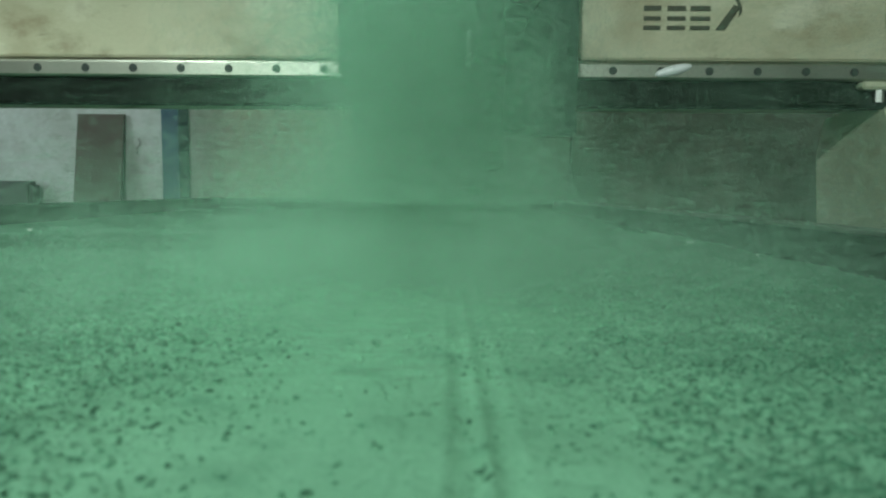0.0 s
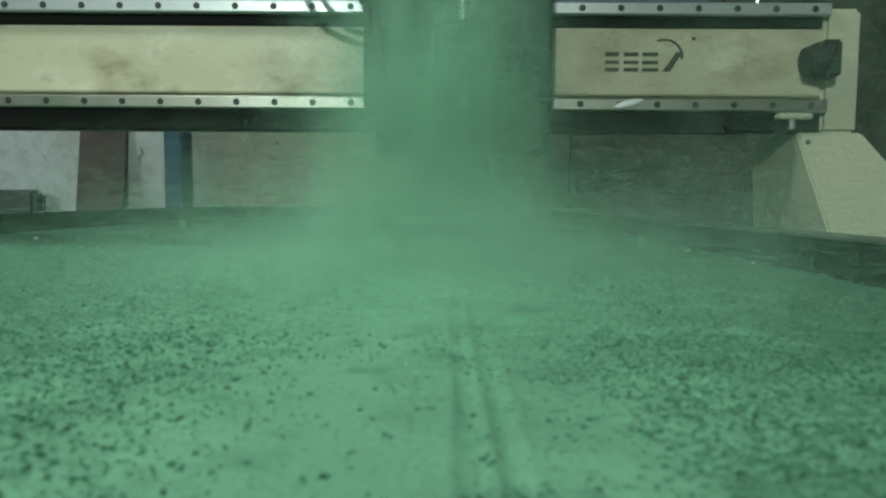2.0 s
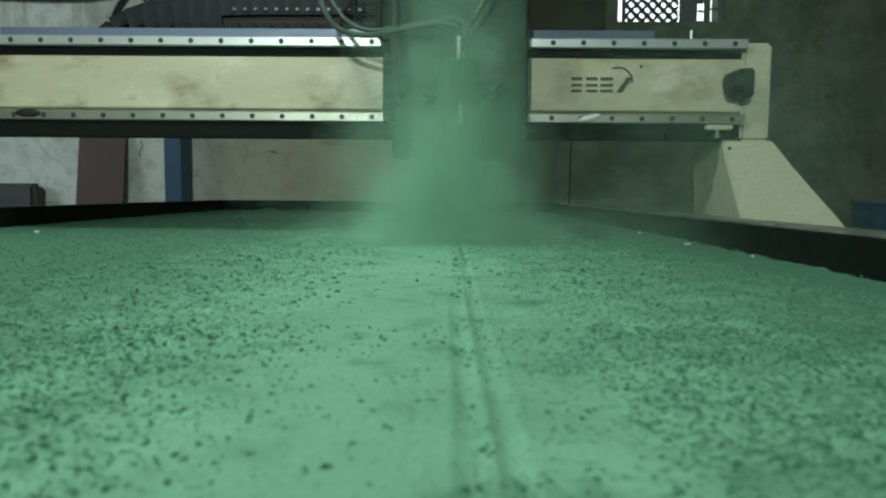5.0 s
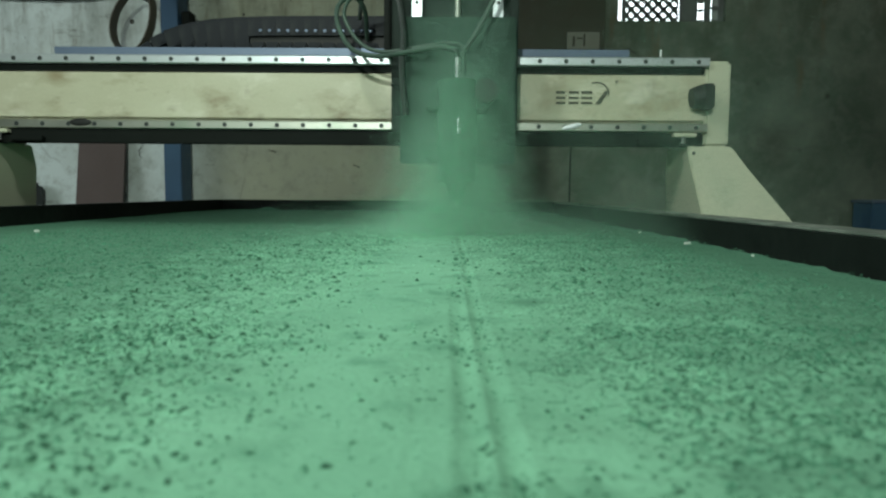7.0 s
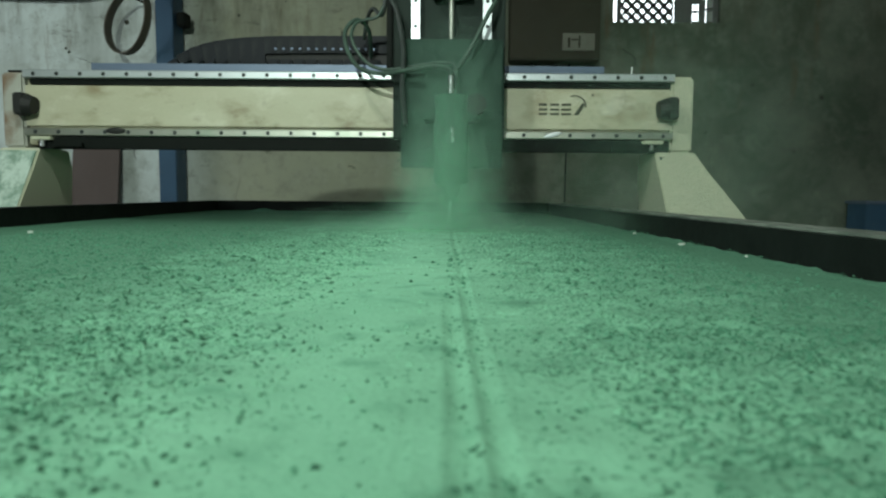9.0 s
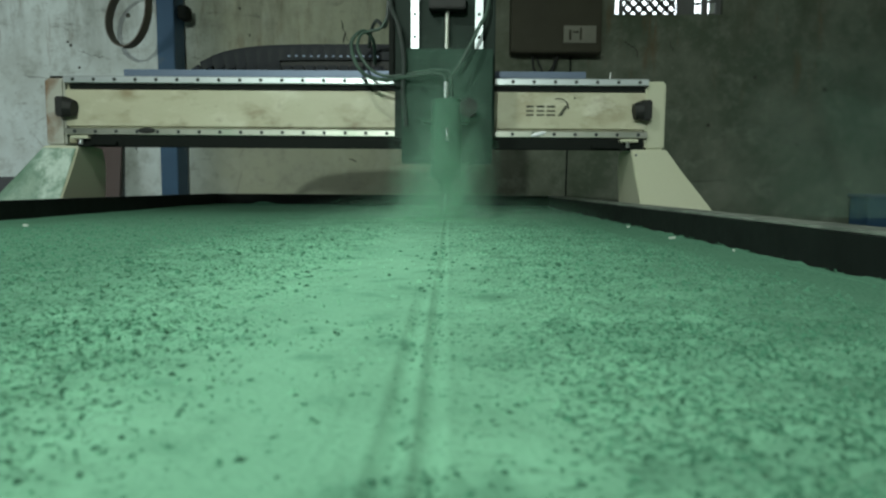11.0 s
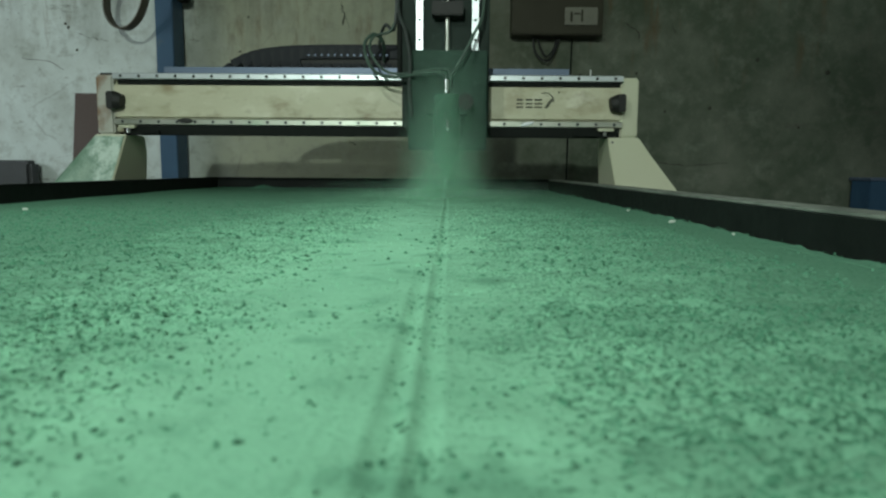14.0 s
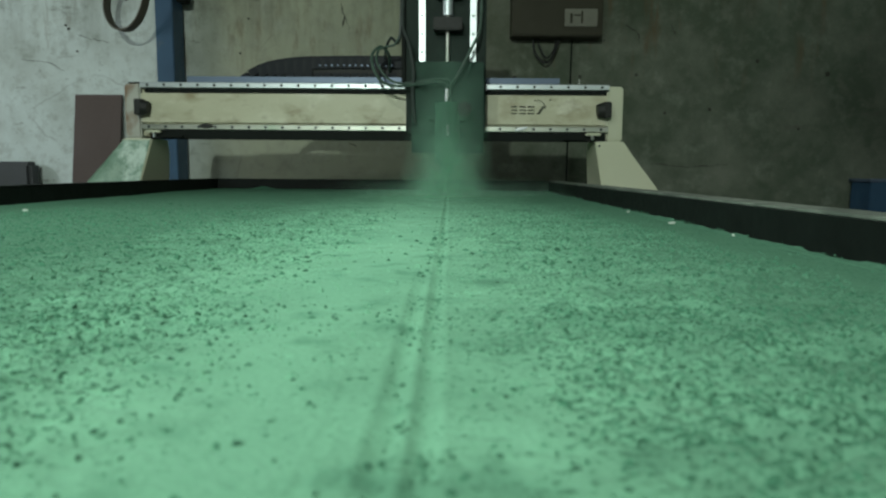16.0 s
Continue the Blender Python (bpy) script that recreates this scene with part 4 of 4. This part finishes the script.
def flakes(name, n, centre, spread, size, seed, low=BED_Z + 0.003):
    """Fine dust round an upright axis at the centre: tiny triangles in wisps, thinning out upwards from the bed and away from the axis."""
    r = np.random.default_rng(seed)
    q = r.normal(size=(n, 3))
    axis = Vector((centre[0], centre[1], 0))
    centre = (0, 0, centre[2])
    p = np.asarray(centre) + q * np.asarray(spread)
    thick = 0.6 * value_noise(p[:, 0] + 0.3 * p[:, 1], 0.35 * p[:, 2] - 0.4 * p[:, 1], 0.030, seed) + 0.4 * value_noise(p[:, 0] - p[:, 1], p[:, 2], 0.055, seed + 50)
    p = p[(np.linalg.norm(q, axis=1) < 2.9) & (r.random(n) < 0.12 + 0.88 * ease((thick - 0.22) / 0.5))]
    n = len(p)
    p[:, 2] = low + np.abs(p[:, 2] - low)
    a, b = r.normal(size=(2, n, 3))
    a /= np.linalg.norm(a, axis=1)[:, None]
    b -= a * (a * b).sum(1)[:, None]
    b /= np.linalg.norm(b, axis=1)[:, None]
    s = size * (0.6 + 0.8 * r.random(n))[:, None]
    v = np.stack([p + a * s, p - a * s * 0.5 + b * s * 0.87, p - a * s * 0.5 - b * s * 0.87], 1)
    me = bpy.data.meshes.new(name)
    me.vertices.add(3 * n), me.loops.add(3 * n), me.polygons.add(n)
    me.vertices.foreach_set("co", v.reshape(-1))
    me.loops.foreach_set("vertex_index", np.arange(3 * n))
    me.polygons.foreach_set("loop_start", np.arange(n) * 3)
    me.update(calc_edges=True)
    me.materials.append(MIST)
    ob = new(name, me)
    ob.parent = dust_cloud
    return ob, axis


column = flakes("dust_column", 600000, (0.018, -0.22, BED_Z), (0.055, 0.055, 0.190), 0.00093, 11)
veil = flakes("dust_veil", 240000, (0.02, -0.16, BED_Z), (0.19, 0.17, 0.035), 0.00090, 12)
plume = flakes("dust_plume", 1100000, (-0.010, -0.25, BED_Z), (0.078, 0.078, 0.190), 0.00088, 13)
haze = flakes("dust_haze", 1000000, (-0.05, -0.36, BED_Z), (0.175, 0.165, 0.055), 0.00066, 14)
drift = flakes("dust_drift", 520000, (0.45, -0.18, BED_Z + 0.18), (0.18, 0.16, 0.17), 0.00068, 15)
# unseen dust above the view, added to dim the lamp over the bed
shade_dust = flakes("dust_shade", 210000, (-0.15, -0.30, 1.53), (0.24, 0.22, 0.12), 0.0022, 16)

# ---- what moves ----
START, SPEED = 0.8898, 0.0988


def settle(t, start, length):
    """From 0 to 1 in an eased way."""
    k = max(0.0, min(1.0, (t - start) / length))
    return k * k * (3 - 2 * k)


def swirl(cloud, turns, path):
    """A cloud that turns about its axis, so many degrees a second, while it drifts along a path."""
    ob, axis = cloud
    rows = []
    for k in range(481):
        t = k / 30
        dx, dy, dz = path(t)
        rows.append((t, pose(axis.x + dx, axis.y + dy, dz, 0, 0, turns * t)))
    walk(ob, rows)


def motions():
    ts = [0.5 * k for k in range(33)]
    walk(gantry, [(t, pose(0, START + SPEED * t, 0)) for t in ts])
    walk(dust_cloud, [(t, pose(0, START + SPEED * t, 0)) for t in ts])
    # thrown round by the spindle
    swirl(column, 700, lambda t: (0.006 * math.sin(2.1 * t) - 0.02 * (1 - settle(t, 0.0, 3.0)), 0.004 * math.cos(1.7 * t), 0.004 * math.sin(3.1 * t) - 0.05 * settle(t, 6.0, 5.0)))
    swirl(plume, 620, lambda t: (0.012 * math.sin(0.9 * t + 1) - 0.035 * (1 - settle(t, 0.0, 3.5)), 0.01 * math.cos(0.7 * t),
                                 0.07 * (1 - settle(t, 0.0, 6.0)) - 0.36 * settle(t, 3.0, 7.0)))
    swirl(veil, 260, lambda t: (0.015 * math.sin(1.3 * t), 0.01 * math.cos(1.1 * t), -0.03 * settle(t, 4.0, 6.0)))
    # a thin drift hangs beside the head, then blows away to the east
    swirl(drift, 260, lambda t: (1.7 * settle(t, 8.0, 7.0), 0.02 * math.sin(0.6 * t), 0.01 * math.sin(0.8 * t)))
    # early haze hangs where it was thrown up and settles onto the bed
    swirl(haze, 260, lambda t: (0.01 * t, -0.6 * SPEED * t, -0.165 * settle(t, 1.6, 4.6)))
    # the added overhead dust shades the bed at first, then moves up and east
    swirl(shade_dust, 60, lambda t: (1.1 * settle(t, 2.0, 7.0), -SPEED * t, 0.25 * settle(t, 2.0, 7.0)))


motions()
